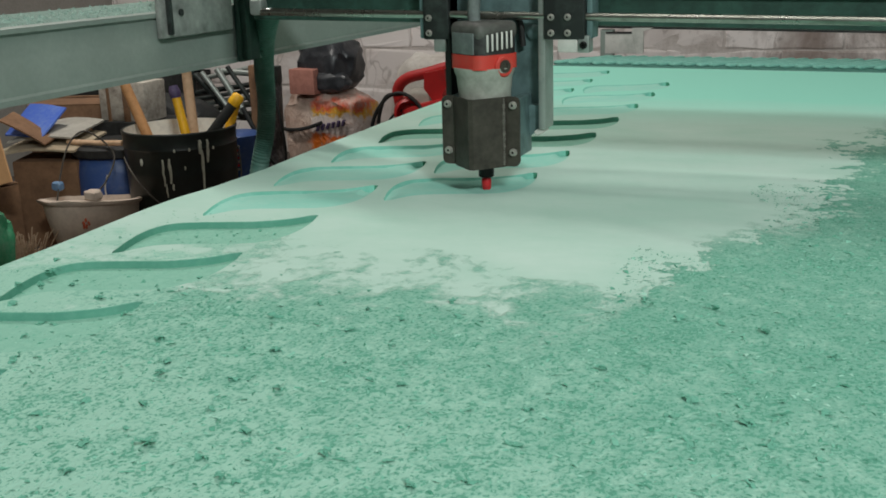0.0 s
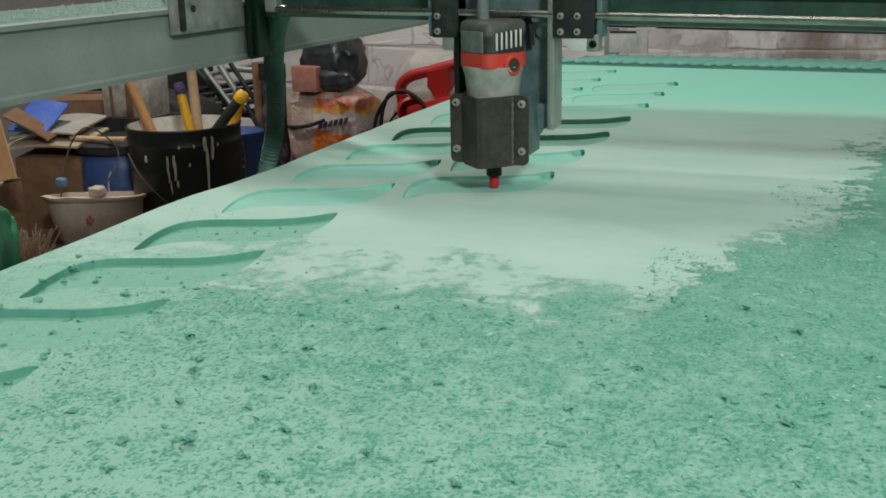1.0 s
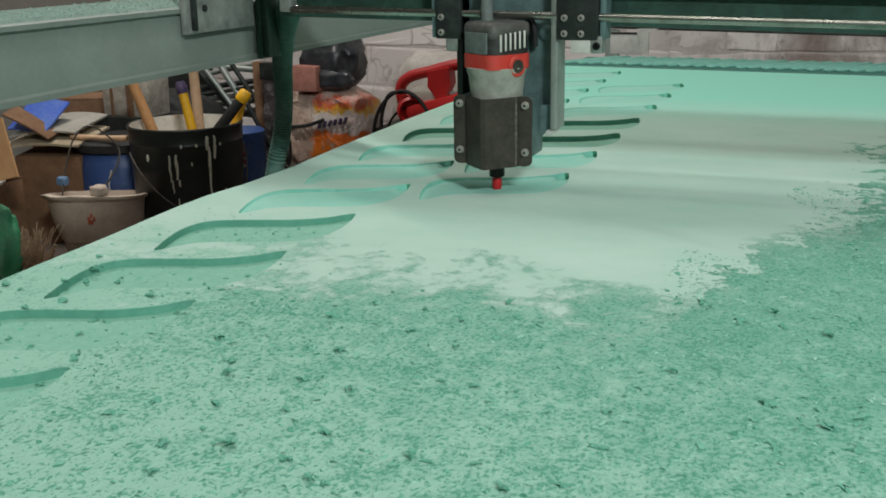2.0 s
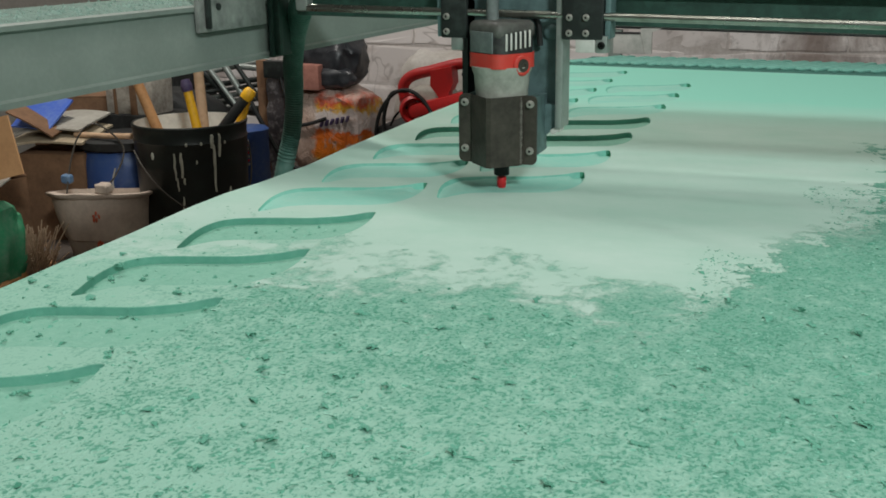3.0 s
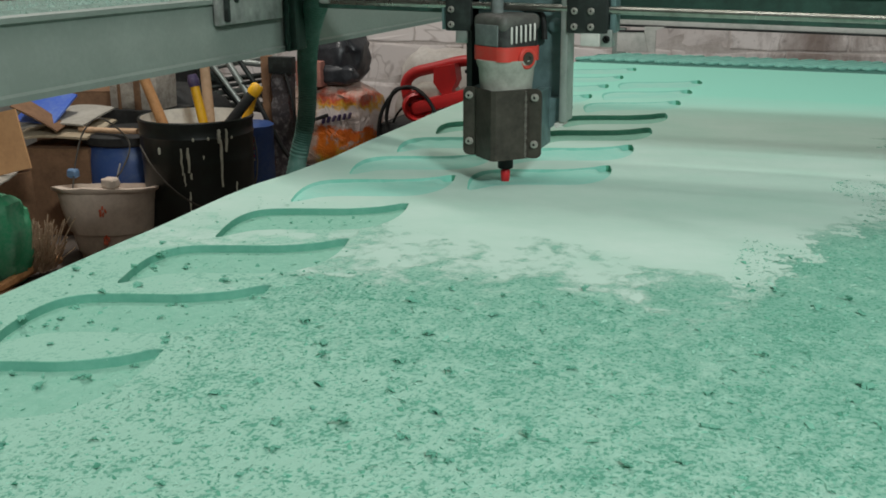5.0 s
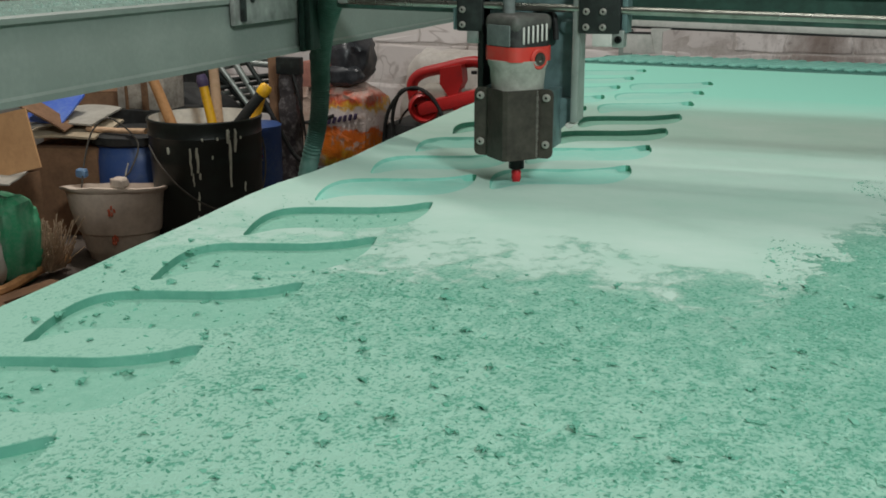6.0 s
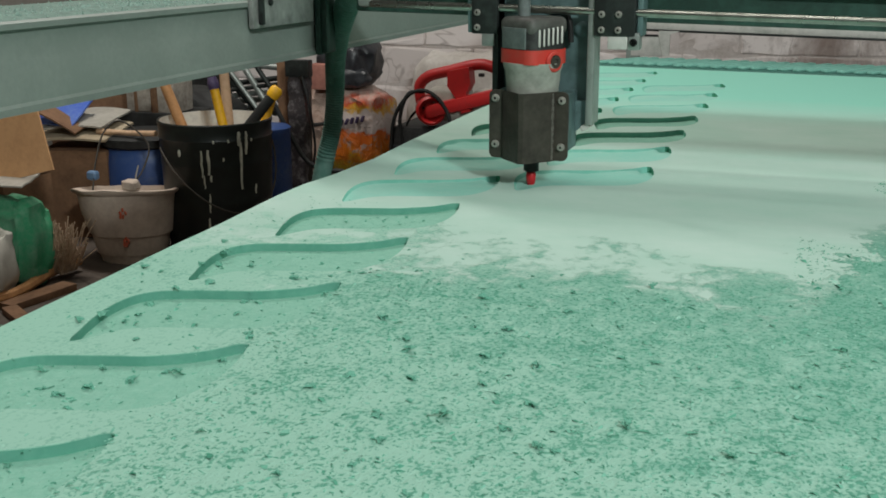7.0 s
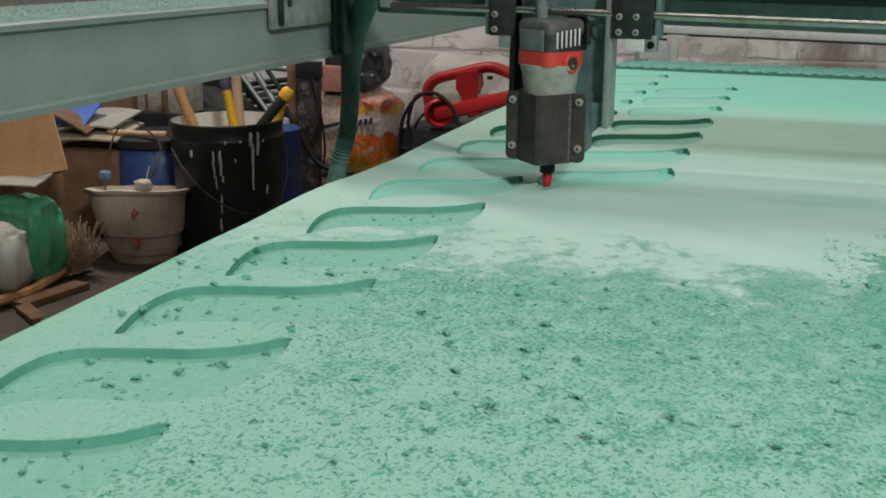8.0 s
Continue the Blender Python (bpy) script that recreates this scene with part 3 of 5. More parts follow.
def screw(parent, x, y, z, r=0.0042, mat="bright_steel"):
    """A socket screw seen from the front, its socket's shade put in as a black face."""
    bm = lathe(bmesh.new(), [(r * 1.15, 0), (r * 1.15, r * 0.2), (r, r * 0.25), (r, r * 0.8), (r * 0.8, r * 1.1), (r * 0.42, r * 1.1), (r * 0.40, r * 0.7)], 14)
    bm.faces.ensure_lookup_table()
    bm.faces[-1].material_index = 1
    bmesh.ops.rotate(bm, cent=(0, 0, 0), matrix=rot(90, 0, 0), verts=bm.verts)
    bmesh.ops.translate(bm, vec=(x, y, z), verts=bm.verts)
    return part("screw", bm, M[mat], parent, more=(M["collet"],))


def spindle():
    """The carriage with the router. Local origin: the router's axis at the board's top."""
    root = thing("router_carriage", pose(0.083, 0.484, SHEET), "router with red band clamped to a dusty steel carriage", "cnc router")
    # back plate with its edge strips
    plate = part("back_plate", cbox((0.006, 0.048, 0.165), (0.112, 0.010, 0.20), 0.003), M["zplate"], root, "blue-grey dusty mounting plate")
    part("edge_strip", cbox((0.066, 0.035, 0.165), (0.009, 0.036, 0.185), 0.002), M["alu"], plate, "bare aluminium edge strip")
    part("edge_strip", cbox((-0.053, 0.035, 0.175), (0.008, 0.036, 0.165), 0.002), M["black_steel"], plate)
    part("strip_foot", cbox((0.061, 0.032, 0.069), (0.012, 0.022, 0.007), 0.002, rot(0, -28, 0)), M["white_metal"], plate)
    part("gusset", prism(bmesh.new(), [(0.030, 0.048), (0.062, 0.074), (0.062, 0.10), (0.030, 0.10)], 0.028, 0.043), M["zplate"], plate)
    bm = lathe(bmesh.new(), [(0.009, 0), (0.009, 0.004), (0.006, 0.006)], 18)
    bmesh.ops.rotate(bm, cent=(0, 0, 0), matrix=rot(90, 0, 0), verts=bm.verts)
    bmesh.ops.translate(bm, vec=(0.050, 0.043, 0.186), verts=bm.verts)
    part("large_bolt", bm, M["zplate"], plate)
    # bearing blocks on the rod
    for x, w, nut in ((0.094, 0.050, 1), (-0.066, 0.034, -1)):
        blk = part("bearing_block", cbox((x, 0.030, 0.222), (w, 0.034, 0.086), 0.003), M["black_steel"], root, "black bearing block with four screws")
        for dx in (-0.0155, 0.0045) if nut > 0 else (-0.009,):
            for z in (0.187, 0.205):
                screw(blk, x + dx, 0.013, z, 0.0036)
        part("side_cheek", cbox((x + (0.029 if nut > 0 else -0.020), 0.034, 0.220), (0.007, 0.03, 0.08), 0.002), M["zplate"], blk)
        part("nut_block", cbox((x + (0.004 if nut > 0 else 0.004), 0.024, 0.1725), (0.024 if nut > 0 else 0.016, 0.02, 0.016), 0.002), M["white_metal" if nut > 0 else "alu"], blk)
        if nut > 0:
            lug = part("clamp_lug", cbox((x + 0.023, 0.024, 0.174), (0.014, 0.02, 0.02), 0.002), M["alu"], blk)
            screw(lug, x + 0.023, 0.014, 0.173, 0.004, "collet")
    # V-shaped clamp of folded sheet
    plan = [(-0.049, -0.018), (-0.033, -0.018), (-0.030, -0.024), (-0.003, -0.052), (0.003, -0.052), (0.030, -0.024), (0.033, -0.018), (0.049, -0.018)]
    bm = bmesh.new()
    th = 0.0028
    z0, z1 = 0.033, 0.116
    loops = []
    for z in (z0, z1):
        loops.append([bm.verts.new((x, y, z)) for x, y in plan] + [bm.verts.new((x, y + th * 1.25, z)) for x, y in reversed(plan)])
    q = len(loops[0])
    for a, b in zip(loops, loops[1:]):
        for k in range(q):
            bm.faces.new((a[k], a[(k + 1) % q], b[(k + 1) % q], b[k]))
    half = q // 2
    for lp in (loops[0], loops[-1]):
        for k in range(half - 1):
            bm.faces.new((lp[k], lp[k + 1], lp[q - 2 - k], lp[q - 1 - k]))
    bmesh.ops.recalc_face_normals(bm, faces=bm.faces)
    corner = [e for e in bm.edges if all(abs(abs(v.co.x) - 0.049) < 1e-4 and (v.co.z < z0 + 1e-5 or v.co.z > z1 - 1e-5) for v in e.verts) and abs(e.verts[0].co.z - e.verts[1].co.z) < 1e-6]
    bmesh.ops.bevel(bm, geom=corner, offset=0.007, segments=4, profile=0.5, affect="EDGES", clamp_overlap=False)
    cl = part("clamp", bm, M["raw_steel"], root, "folded dark raw steel clamp", smooth=False)
    for x in (-0.041, 0.041):
        for z in (0.05, 0.106):
            screw(cl, x, -0.018, z, 0.0042)
    bm = bmesh.new()
    r = random.Random(3)
    for k in range(26):
        bmesh.ops.create_icosphere(bm, subdivisions=1, radius=r.uniform(0.0014, 0.0026), matrix=Matrix.Translation((0.031, -0.0225, 0.036 + k * 0.0031)))
    part("weld_bead", bm, M["weld"], cl, "spattered weld bead")
    for s in (-1, 1):
        part("standoff", cbox((s * 0.040, 0.012, 0.078), (0.014, 0.052, 0.07), 0.002), M["zplate"], cl)
    # router body
    part("motor_body", lathe(bmesh.new(), [(0.026, 0.036), (0.0315, 0.04), (0.0315, 0.118), (0.033, 0.13), (0.0335, 0.138), (0.036, 0.144), (0.0365, 0.149)], 40), M["router_cream"], root, "dusty cream motor body")
    turn = rot(0, 0, 56)

    def head(z0, z1, w, bev, mat, name, label=""):
        bm = cbox((0, 0, (z0 + z1) / 2), (w, w, z1 - z0), 0, turn)
        es = [e for e in bm.edges if abs(e.verts[0].co.z - e.verts[1].co.z) > 0.005]
        bmesh.ops.bevel(bm, geom=es, offset=bev, segments=5, profile=0.5, affect="EDGES")
        return part(name, bm, M[mat], root, label)

    head(0.1425, 0.148, 0.0595, 0.0185, "vent", "lower_lip")
    head(0.148, 0.165, 0.063, 0.014, "router_red", "band", "faded red housing band")
    cap = head(0.165, 0.189, 0.062, 0.017, "router_black", "cap", "black ventilated end cap")
    bm = cbox((0, 0, 0.1915), (0.060, 0.060, 0.022), 0.0105, turn, 4)
    part("cap_top", bm, M["router_grey"], cap, "dusty grey top")
    # logo side: a worn pale face
    nl = turn @ Vector((-1, 0, 0))
    nr = turn @ Vector((0, -1, 0))
    bm = cbox(tuple(nl * 0.0306 + Vector((0, 0, 0.178))), (0.0022, 0.042, 0.0245), 0.001, turn)
    part("side_panel", bm, M["cord_grey"], cap, "worn pale side of the cap")
    for k in range(6):
        off = -0.0175 + k * 0.007
        p = nr * 0.0306 + (turn @ Vector((off, 0, 0))) + Vector((0, 0, 0.1785 + 0.0006 * k))
        part("vent_fin", cbox(tuple(p), (0.0028, 0.0025, 0.020), 0.0008, turn, 1), M["vent"], cap)
    bm = lathe(bmesh.new(), [(0.0125, 0), (0.0125, 0.004), (0.011, 0.0058), (0.0082, 0.0058), (0.0074, 0.004)], 24)
    bmesh.ops.rotate(bm, cent=(0, 0, 0), matrix=rot(90, 0, 56), verts=bm.verts)
    bmesh.ops.translate(bm, vec=nr * 0.030 + (turn @ Vector((0.004, 0, 0))) + Vector((0, 0, 0.151)), verts=bm.verts)
    ring = part("brush_cap_ring", bm, M["router_red"], root, "red ring round the brush cap")
    bm = lathe(bmesh.new(), [(0.0076, 0), (0.0076, 0.002), (0.0035, 0.0022), (0.003, 0.001)], 20)
    bmesh.ops.rotate(bm, cent=(0, 0, 0), matrix=rot(90, 0, 56), verts=bm.verts)
    bmesh.ops.translate(bm, vec=nr * 0.0345 + (turn @ Vector((0.004, 0, 0))) + Vector((0, 0, 0.151)), verts=bm.verts)
    part("brush_cap", bm, M["raw_steel"], ring)
    part("collet", lathe(bmesh.new(), [(0.006, 0.014), (0.0095, 0.016), (0.0095, 0.03), (0.011, 0.036)], 6 * 4), M["collet"], root, "black collet nut")
    part("cutter", lathe(bmesh.new(), [(0.001, -0.0068), (0.0035, -0.006), (0.0058, 0.003), (0.006, 0.012), (0.004, 0.0155)], 16), M["bit_red"], root, "small red cutter")
    line = smooth_line([(-0.012, 0.002, 0.194), (-0.013, 0.004, 0.22), (-0.010, 0.010, 0.26), (0.0, 0.02, 0.33)], 6)
    part("power_cord", tube_along(bmesh.new(), line, 0.0075, 12), M["cord_grey"], root, "dusty grey power cord")
    line = smooth_line([(0.012, 0.036, 0.205), (0.028, 0.034, 0.204), (0.036, 0.032, 0.195), (0.038, 0.034, 0.17)], 6)
    part("loose_wire", tube_along(bmesh.new(), line, 0.0035, 8), M["rubber"], root)
    return root


GANTRY = gantry()
CARRIAGE = spindle()


# ---- the heap of gear beside the machine ----
def wire(parent, name, pts, r, mat, label="", n=8):
    return part(name, tube_along(bmesh.new(), smooth_line(pts, n), r, 8), M[mat], parent, label)


def paint_drum():
    root = thing("paint_drum", pose(-1.168, 1.70, 0), "black open drum with white paint drips and a wire handle", "bucket")
    R, Hh = 0.152, 0.365
    rings = [(R * 0.90, 0), (R * 0.91, 0.004), (R * 0.955, 0.15), (R * 0.962, 0.155), (R * 0.958, 0.16), (R * 0.975, 0.25), (R * 0.984, 0.255), (R * 0.978, 0.26), (R * 0.99, 0.318), (R * 1.005, 0.322), (R * 0.992, 0.327), (R * 0.995, 0.352), (R * 1.01, 0.357), (R * 1.012, 0.363), (R * 0.995, 0.366), (R * 0.978, 0.362), (R * 0.975, 0.34)]
    part("shell", lathe(bmesh.new(), rings, 56, cap=False), M["bucket"], root)
    part("lining", lathe(bmesh.new(), [(R * 0.968, 0.364), (R * 0.962, 0.33), (R * 0.95, 0.22), (R * 0.90, 0.05), (0.01, 0.045)], 48, cap=False), M["white_inside"], root, "whitened inside of the drum")
    r = random.Random(5)
    # drips: angle about the axis, top, length, width
    for a, z, ln, w in ((286, 0.30, 0.065, 0.003), (293, 0.302, 0.06, 0.0048), (294.5, 0.235, 0.012, 0.003), (288, 0.235, 0.03, 0.0024), (292, 0.185, 0.045, 0.003), (324, 0.345, 0.03, 0.005), (326, 0.318, 0.12, 0.004), (332, 0.345, 0.055, 0.0042), (343, 0.20, 0.02, 0.003), (290, 0.12, 0.03, 0.003), (262, 0.30, 0.012, 0.004), (299, 0.326, 0.002, 0.003), (313, 0.327, 0.002, 0.003), (338, 0.325, 0.002, 0.003), (308, 0.28, 0.004, 0.0025)):
        bm = bmesh.new()
        pts, rad = [], []
        n = 7
        for k in range(n):
            zz = z - (ln + 0.006) * k / (n - 1)
            rr = R * (0.90 + 0.1 * zz / Hh) + 0.0015
            aa = radians(a + r.uniform(-0.5, 0.5))
            pts.append((rr * math.cos(aa), rr * math.sin(aa), zz))
            rad.append(w * (0.55 + 0.45 * math.sin(math.pi * (k + 0.6) / n)) * r.uniform(0.8, 1.15))
        part("drip", tube_along(bm, pts, w, 6, rad), M["drip"], root, "dried pale paint drip")
    pts = []
    for k in range(21):
        a = radians(228 + 172 * k / 20)
        sag = math.sin(math.pi * (k / 20) ** 1.25)
        rr = R * 0.985 + 0.004 + 0.012 * sag
        pts.append((rr * math.cos(a), rr * math.sin(a), 0.295 - 0.165 * sag))
    part("wire_handle", tube_along(bmesh.new(), pts, 0.0025, 8), M["raw_steel"], root, "thin wire carrying handle")


def tool(name, label, a, b, r, mat, cat="tool handle", tip=None, tip_from=0.86):
    """A long-handled tool standing in the drum, from its foot a to its grip b."""
    a, b = Vector(a), Vector(b)
    root = thing(name, Matrix.Translation(a), label, cat, "tools standing in the drum")
    d = b - a
    radii = [r * 0.9, r, r * 1.02, r, r * 0.96, r * 0.9, r * 0.6]
    part("handle", tube_along(bmesh.new(), [d * k for k in (0, 0.2, 0.5, 0.8, 0.95, 0.985, 1.0)], r, 14, radii), M[mat], root)
    if tip:
        part("grip", tube_along(bmesh.new(), [d * k for k in (tip_from, tip_from + 0.03, 0.99, 1.03)], r * 1.2, 14, [r * 1.1, r * 1.25, r * 1.25, r * 0.9]), M[tip], root)
    return root


def mortar_pail():
    root = thing("mortar_pail", pose(-1.352, 1.545, 0), "mortar-caked plastic pail with faded orange marks", "bucket")
    seg = 40
    bm = lathe(bmesh.new(), [(0.072, 0.002), (0.077, 0.0), (0.092, 0.06), (0.101, 0.066), (0.114, 0.12), (0.121, 0.158), (0.132, 0.164), (0.134, 0.17), (0.121, 0.172), (0.116, 0.152), (0.085, 0.02), (0.01, 0.018)], seg, cap=False)
    bm.verts.ensure_lookup_table()
    for v in bm.verts:
        v.co.z += (0.06 * v.co.x - 0.15 * v.co.y) * (v.co.z / 0.18) + 0.004 * noise.noise(v.co * 14) * (v.co.z / 0.18)
        v.co.x *= 1.04 + 0.04 * noise.noise(v.co * 7)
    part("tub", lumpy(bm, 0.0022, 26), M["mortar"], root)
    root.scale = (1.06, 1.06, 1.1)
    fill = lumpy(lathe(bmesh.new(), [(0.108, 0.134), (0.06, 0.141), (0.004, 0.138)], 30, cap=False), 0.008, 22)
    for v in fill.verts:
        v.co.z -= 0.16 * v.co.y
    part("mortar_fill", fill, M["mortar"], root, "dried mortar left in the pail")
    part("mortar_lump", lumpy(bag_form((0.075, -0.09, 0.202), (0.02, 0.017, 0.012), 2, 0.2), 0.002, 60), M["mortar"], root)
    for z, s in ((0.135, 1.0), (0.062, 1.15)):
        bm = bmesh.new()
        for k in range(5):
            a = radians(-62 + 3.0 * (k % 3) - 3)
            rr = 0.079 + 0.262 * z + 0.003
            bmesh.ops.create_icosphere(bm, subdivisions=1, radius=0.0055 * s, matrix=Matrix.Translation((rr * math.cos(a), rr * math.sin(a), z + 0.008 * (k // 2 - 1))) @ Matrix.Diagonal((0.6, 0.6, 1.2, 1)))
        part("paint_mark", lumpy(bm, 0.002, 90, z * 50), M["fade_orange"], root, "faded orange paint mark")
    h = part("wire_handle", tube_along(bmesh.new(), smooth_line([(-0.03, -0.10, 0.18), (-0.06, -0.04, 0.24), (-0.075, 0.02, 0.30), (-0.05, 0.06, 0.325), (0.02, 0.07, 0.27), (0.06, -0.02, 0.22), (0.072, -0.09, 0.20)], 8), 0.0022, 7), M["raw_steel"], root, "bent wire handle")
    part("grip", bag_form((-0.052, -0.065, 0.212), (0.014, 0.011, 0.011), 3, 0.1), M["blue_cap"], h, "pale blue plastic grip")


def flat_sheet(name, corners, thick, mat, label, cat, bend=0.0, seed=1.0):
    """A loose panel between four corners (in order), gently warped."""
    c = [Vector(p) for p in corners]
    base = Vector((sum(p.x for p in c) / 4, sum(p.y for p in c) / 4, min(p.z for p in c)))
    root = thing(name, Matrix.Translation(base), label, cat)
    nrm = (c[1] - c[0]).cross(c[3] - c[0]).normalized()
    n = 9
    bm = bmesh.new()
    rows = []
    for side in (0, 1):
        g = []
        for i in range(n):
            row = []
            for j in range(n):
                u, v = i / (n - 1), j / (n - 1)
                p = (c[0] * (1 - u) + c[1] * u) * (1 - v) + (c[3] * (1 - u) + c[2] * u) * v
                w = bend * math.sin(math.pi * u) + 0.25 * bend * noise.noise((u * 3 + seed, v * 3, 0))
                row.append(bm.verts.new(p - base + nrm * (w + thick * side)))
            g.append(row)
        rows.append(g)
    for side in (0, 1):
        for i in range(n - 1):
            for j in range(n - 1):
                q = (rows[side][i][j], rows[side][i + 1][j], rows[side][i + 1][j + 1], rows[side][i][j + 1])
                bm.faces.new(q if side else q[::-1])
    ring = [(i, 0) for i in range(n)] + [(n - 1, j) for j in range(1, n)] + [(i, n - 1) for i in range(n - 2, -1, -1)] + [(0, j) for j in range(n - 2, 0, -1)]
    for (i, j), (k, l) in zip(ring, ring[1:] + ring[:1]):
        bm.faces.new((rows[0][i][j], rows[0][k][l], rows[1][k][l], rows[1][i][j]))
    bmesh.ops.recalc_face_normals(bm, faces=bm.faces)
    part("panel", bm, M[mat], root)
    return root


def crate(name, base, s, yaw, mat, label, cat):
    """A carton with a folded top edge and a tape seam."""
    root = thing(name, pose(*base, 0, 0, yaw), label, cat)
    bm = cbox((0, 0, s[2] / 2), s, 0.004)
    part("carton", lumpy(bm, 0.003, 8), M[mat], root)
    part("flap", cbox((0, -s[1] * 0.27, s[2] + 0.004), (s[0] * 0.98, s[1] * 0.46, 0.005), 0.001, rot(4, 0, 0)), M[mat], root)
    part("flap", cbox((0, s[1] * 0.27, s[2] + 0.006), (s[0] * 0.98, s[1] * 0.46, 0.005), 0.001, rot(-6, 0, 0)), M[mat], root)
    return root


def drum_on_floor():
    root = thing("blue_drum", pose(-1.465, 1.80, 0), "blue plastic drum with a dark lid", "drum")
    part("shell", lathe(bmesh.new(), [(0.105, 0), (0.115, 0.01), (0.122, 0.06), (0.126, 0.14), (0.122, 0.22), (0.112, 0.258), (0.10, 0.268)], 40), M["blue"], root)
    part("lid", lathe(bmesh.new(), [(0.12, 0.262), (0.128, 0.268), (0.128, 0.288), (0.118, 0.294), (0.05, 0.296)], 40), M["rubber"], root, "dark rubber lid")
    wire(root, "cord", [(0.05, -0.115, 0.22), (0.045, -0.125, 0.18), (0.06, -0.13, 0.13), (0.08, -0.125, 0.08)], 0.0022, "pale")


def sacks():
    s = thing("cement_sack", pose(-1.47, 1.24, 0), "bright green woven sack with a pale toothed edge", "sack", "sacks on the floor")
    part("sack", bag_form((0, 0, 0.108), (0.08, 0.065, 0.108), 1.0, 0.2, 0.5, 56), M["green_bag"], s)
    part("printed_strip", cbox((-0.04, -0.072, 0.145), (0.09, 0.006, 0.014), 0.002, rot(0, -8, 0)), M["blue_cap"], s)
    bm = bmesh.new()
    for k in range(11):
        box(bm, (0.005 + 0.003 * k, -0.069 - 0.0012 * (k % 2), 0.165 - k * 0.013), (0.012, 0.006, 0.009), 0.001, rot(0, 45, 0), 1)
    part("toothed_edge", bm, M["pale"], s)
    s = thing("cement_sack", pose(-1.47, 1.11, 0), "slumped dusty grey paper sack", "sack", "sacks on the floor")
    part("sack", bag_form((0, 0, 0.088), (0.085, 0.06, 0.088), 4.0, 0.2, 0.6), M["pale"], s)
    wire(s, "seam", [(-0.05, -0.062, 0.155), (0.0, -0.066, 0.14), (0.045, -0.062, 0.10), (0.06, -0.055, 0.03)], 0.004, "card_dark")
    s = thing("printed_sack", pose(-1.25, 2.74, 0), "clear dusty sack with orange and yellow print", "sack", "sacks on the floor")
    sack = part("sack", bag_form((0, 0, 0.165), (0.165, 0.10, 0.165), 7.0, 0.15, 0.5, 56), M["printed"], s)
    r = random.Random(11)
    for k in range(6):
        part("print_bar", cbox((0.0 + k * 0.02, -0.106 + 0.001 * k, 0.205 + 0.004 * k), (0.008, 0.016, 0.022), 0.002, rot(0, 15 + r.uniform(-12, 12), 0)), M["print_ink"], sack)
    wire(s, "strap", [(-0.17, -0.06, 0.19), (-0.10, -0.108, 0.195), (-0.04, -0.112, 0.205), (0.02, -0.112, 0.225)], 0.007, "rubber", "dark strap round the sack")
    s = thing("rubbish_bag", pose(-1.25, 2.76, 0.318), "knotted black plastic bag lying on the printed sack", "bag")
    part("bag", bag_form((0, 0, 0.10), (0.115, 0.10, 0.10), 12.0, 0.2, 0.72, 60), M["blackbag"], s)
    part("knot", bag_form((-0.05, -0.03, 0.205), (0.03, 0.025, 0.022), 4.0, 0.3, 0.9), M["blackbag"], s)
    part("fold", bag_form((0.03, -0.085, 0.045), (0.085, 0.03, 0.035), 14.0, 0.2, 0.7), M["blackbag"], s)


def stand():
    root = thing("tool_stand", pose(-1.11, 2.10, 0), "scratched grey steel stand with a dark bracket", "stand")
    part("post", cbox((0.005, 0, 0.24), (0.04, 0.03, 0.48), 0.004, rot(0, 1.5, 0)), M["raw_steel"], root)
    bm = cbox((0.0, -0.022, 0.25), (0.062, 0.03, 0.40), 0.008, rot(0, 1.5, 0))
    bmesh.ops.subdivide_edges(bm, edges=[e for e in bm.edges if e.calc_length() > 0.2], cuts=14)
    part("film_wrap", lumpy(lumpy(bm, 0.012, 22), 0.006, 60, 3), M["wrap"], root, "creased dark film with pale scratches")
    part("bracket", cbox((0.01, -0.03, 0.462), (0.078, 0.03, 0.05), 0.003), M["black_steel"], root)
    part("back_post", cbox((-0.085, 0.05, 0.24), (0.03, 0.03, 0.48), 0.004), M["card_dark"], root)
    part("foot", cbox((0, 0, 0.008), (0.22, 0.16, 0.016), 0.003), M["black_steel"], root)
    wire(root, "cable", [(-0.05, -0.09, 0.37), (0.0, -0.09, 0.28), (0.045, -0.08, 0.20), (0.10, -0.07, 0.17), (0.16, -0.06, 0.165)], 0.007, "rubber")
    wire(root, "cable", [(0.03, -0.05, 0.44), (0.055, -0.06, 0.36), (0.07, -0.06, 0.24), (0.06, -0.06, 0.17)], 0.0035, "rubber")


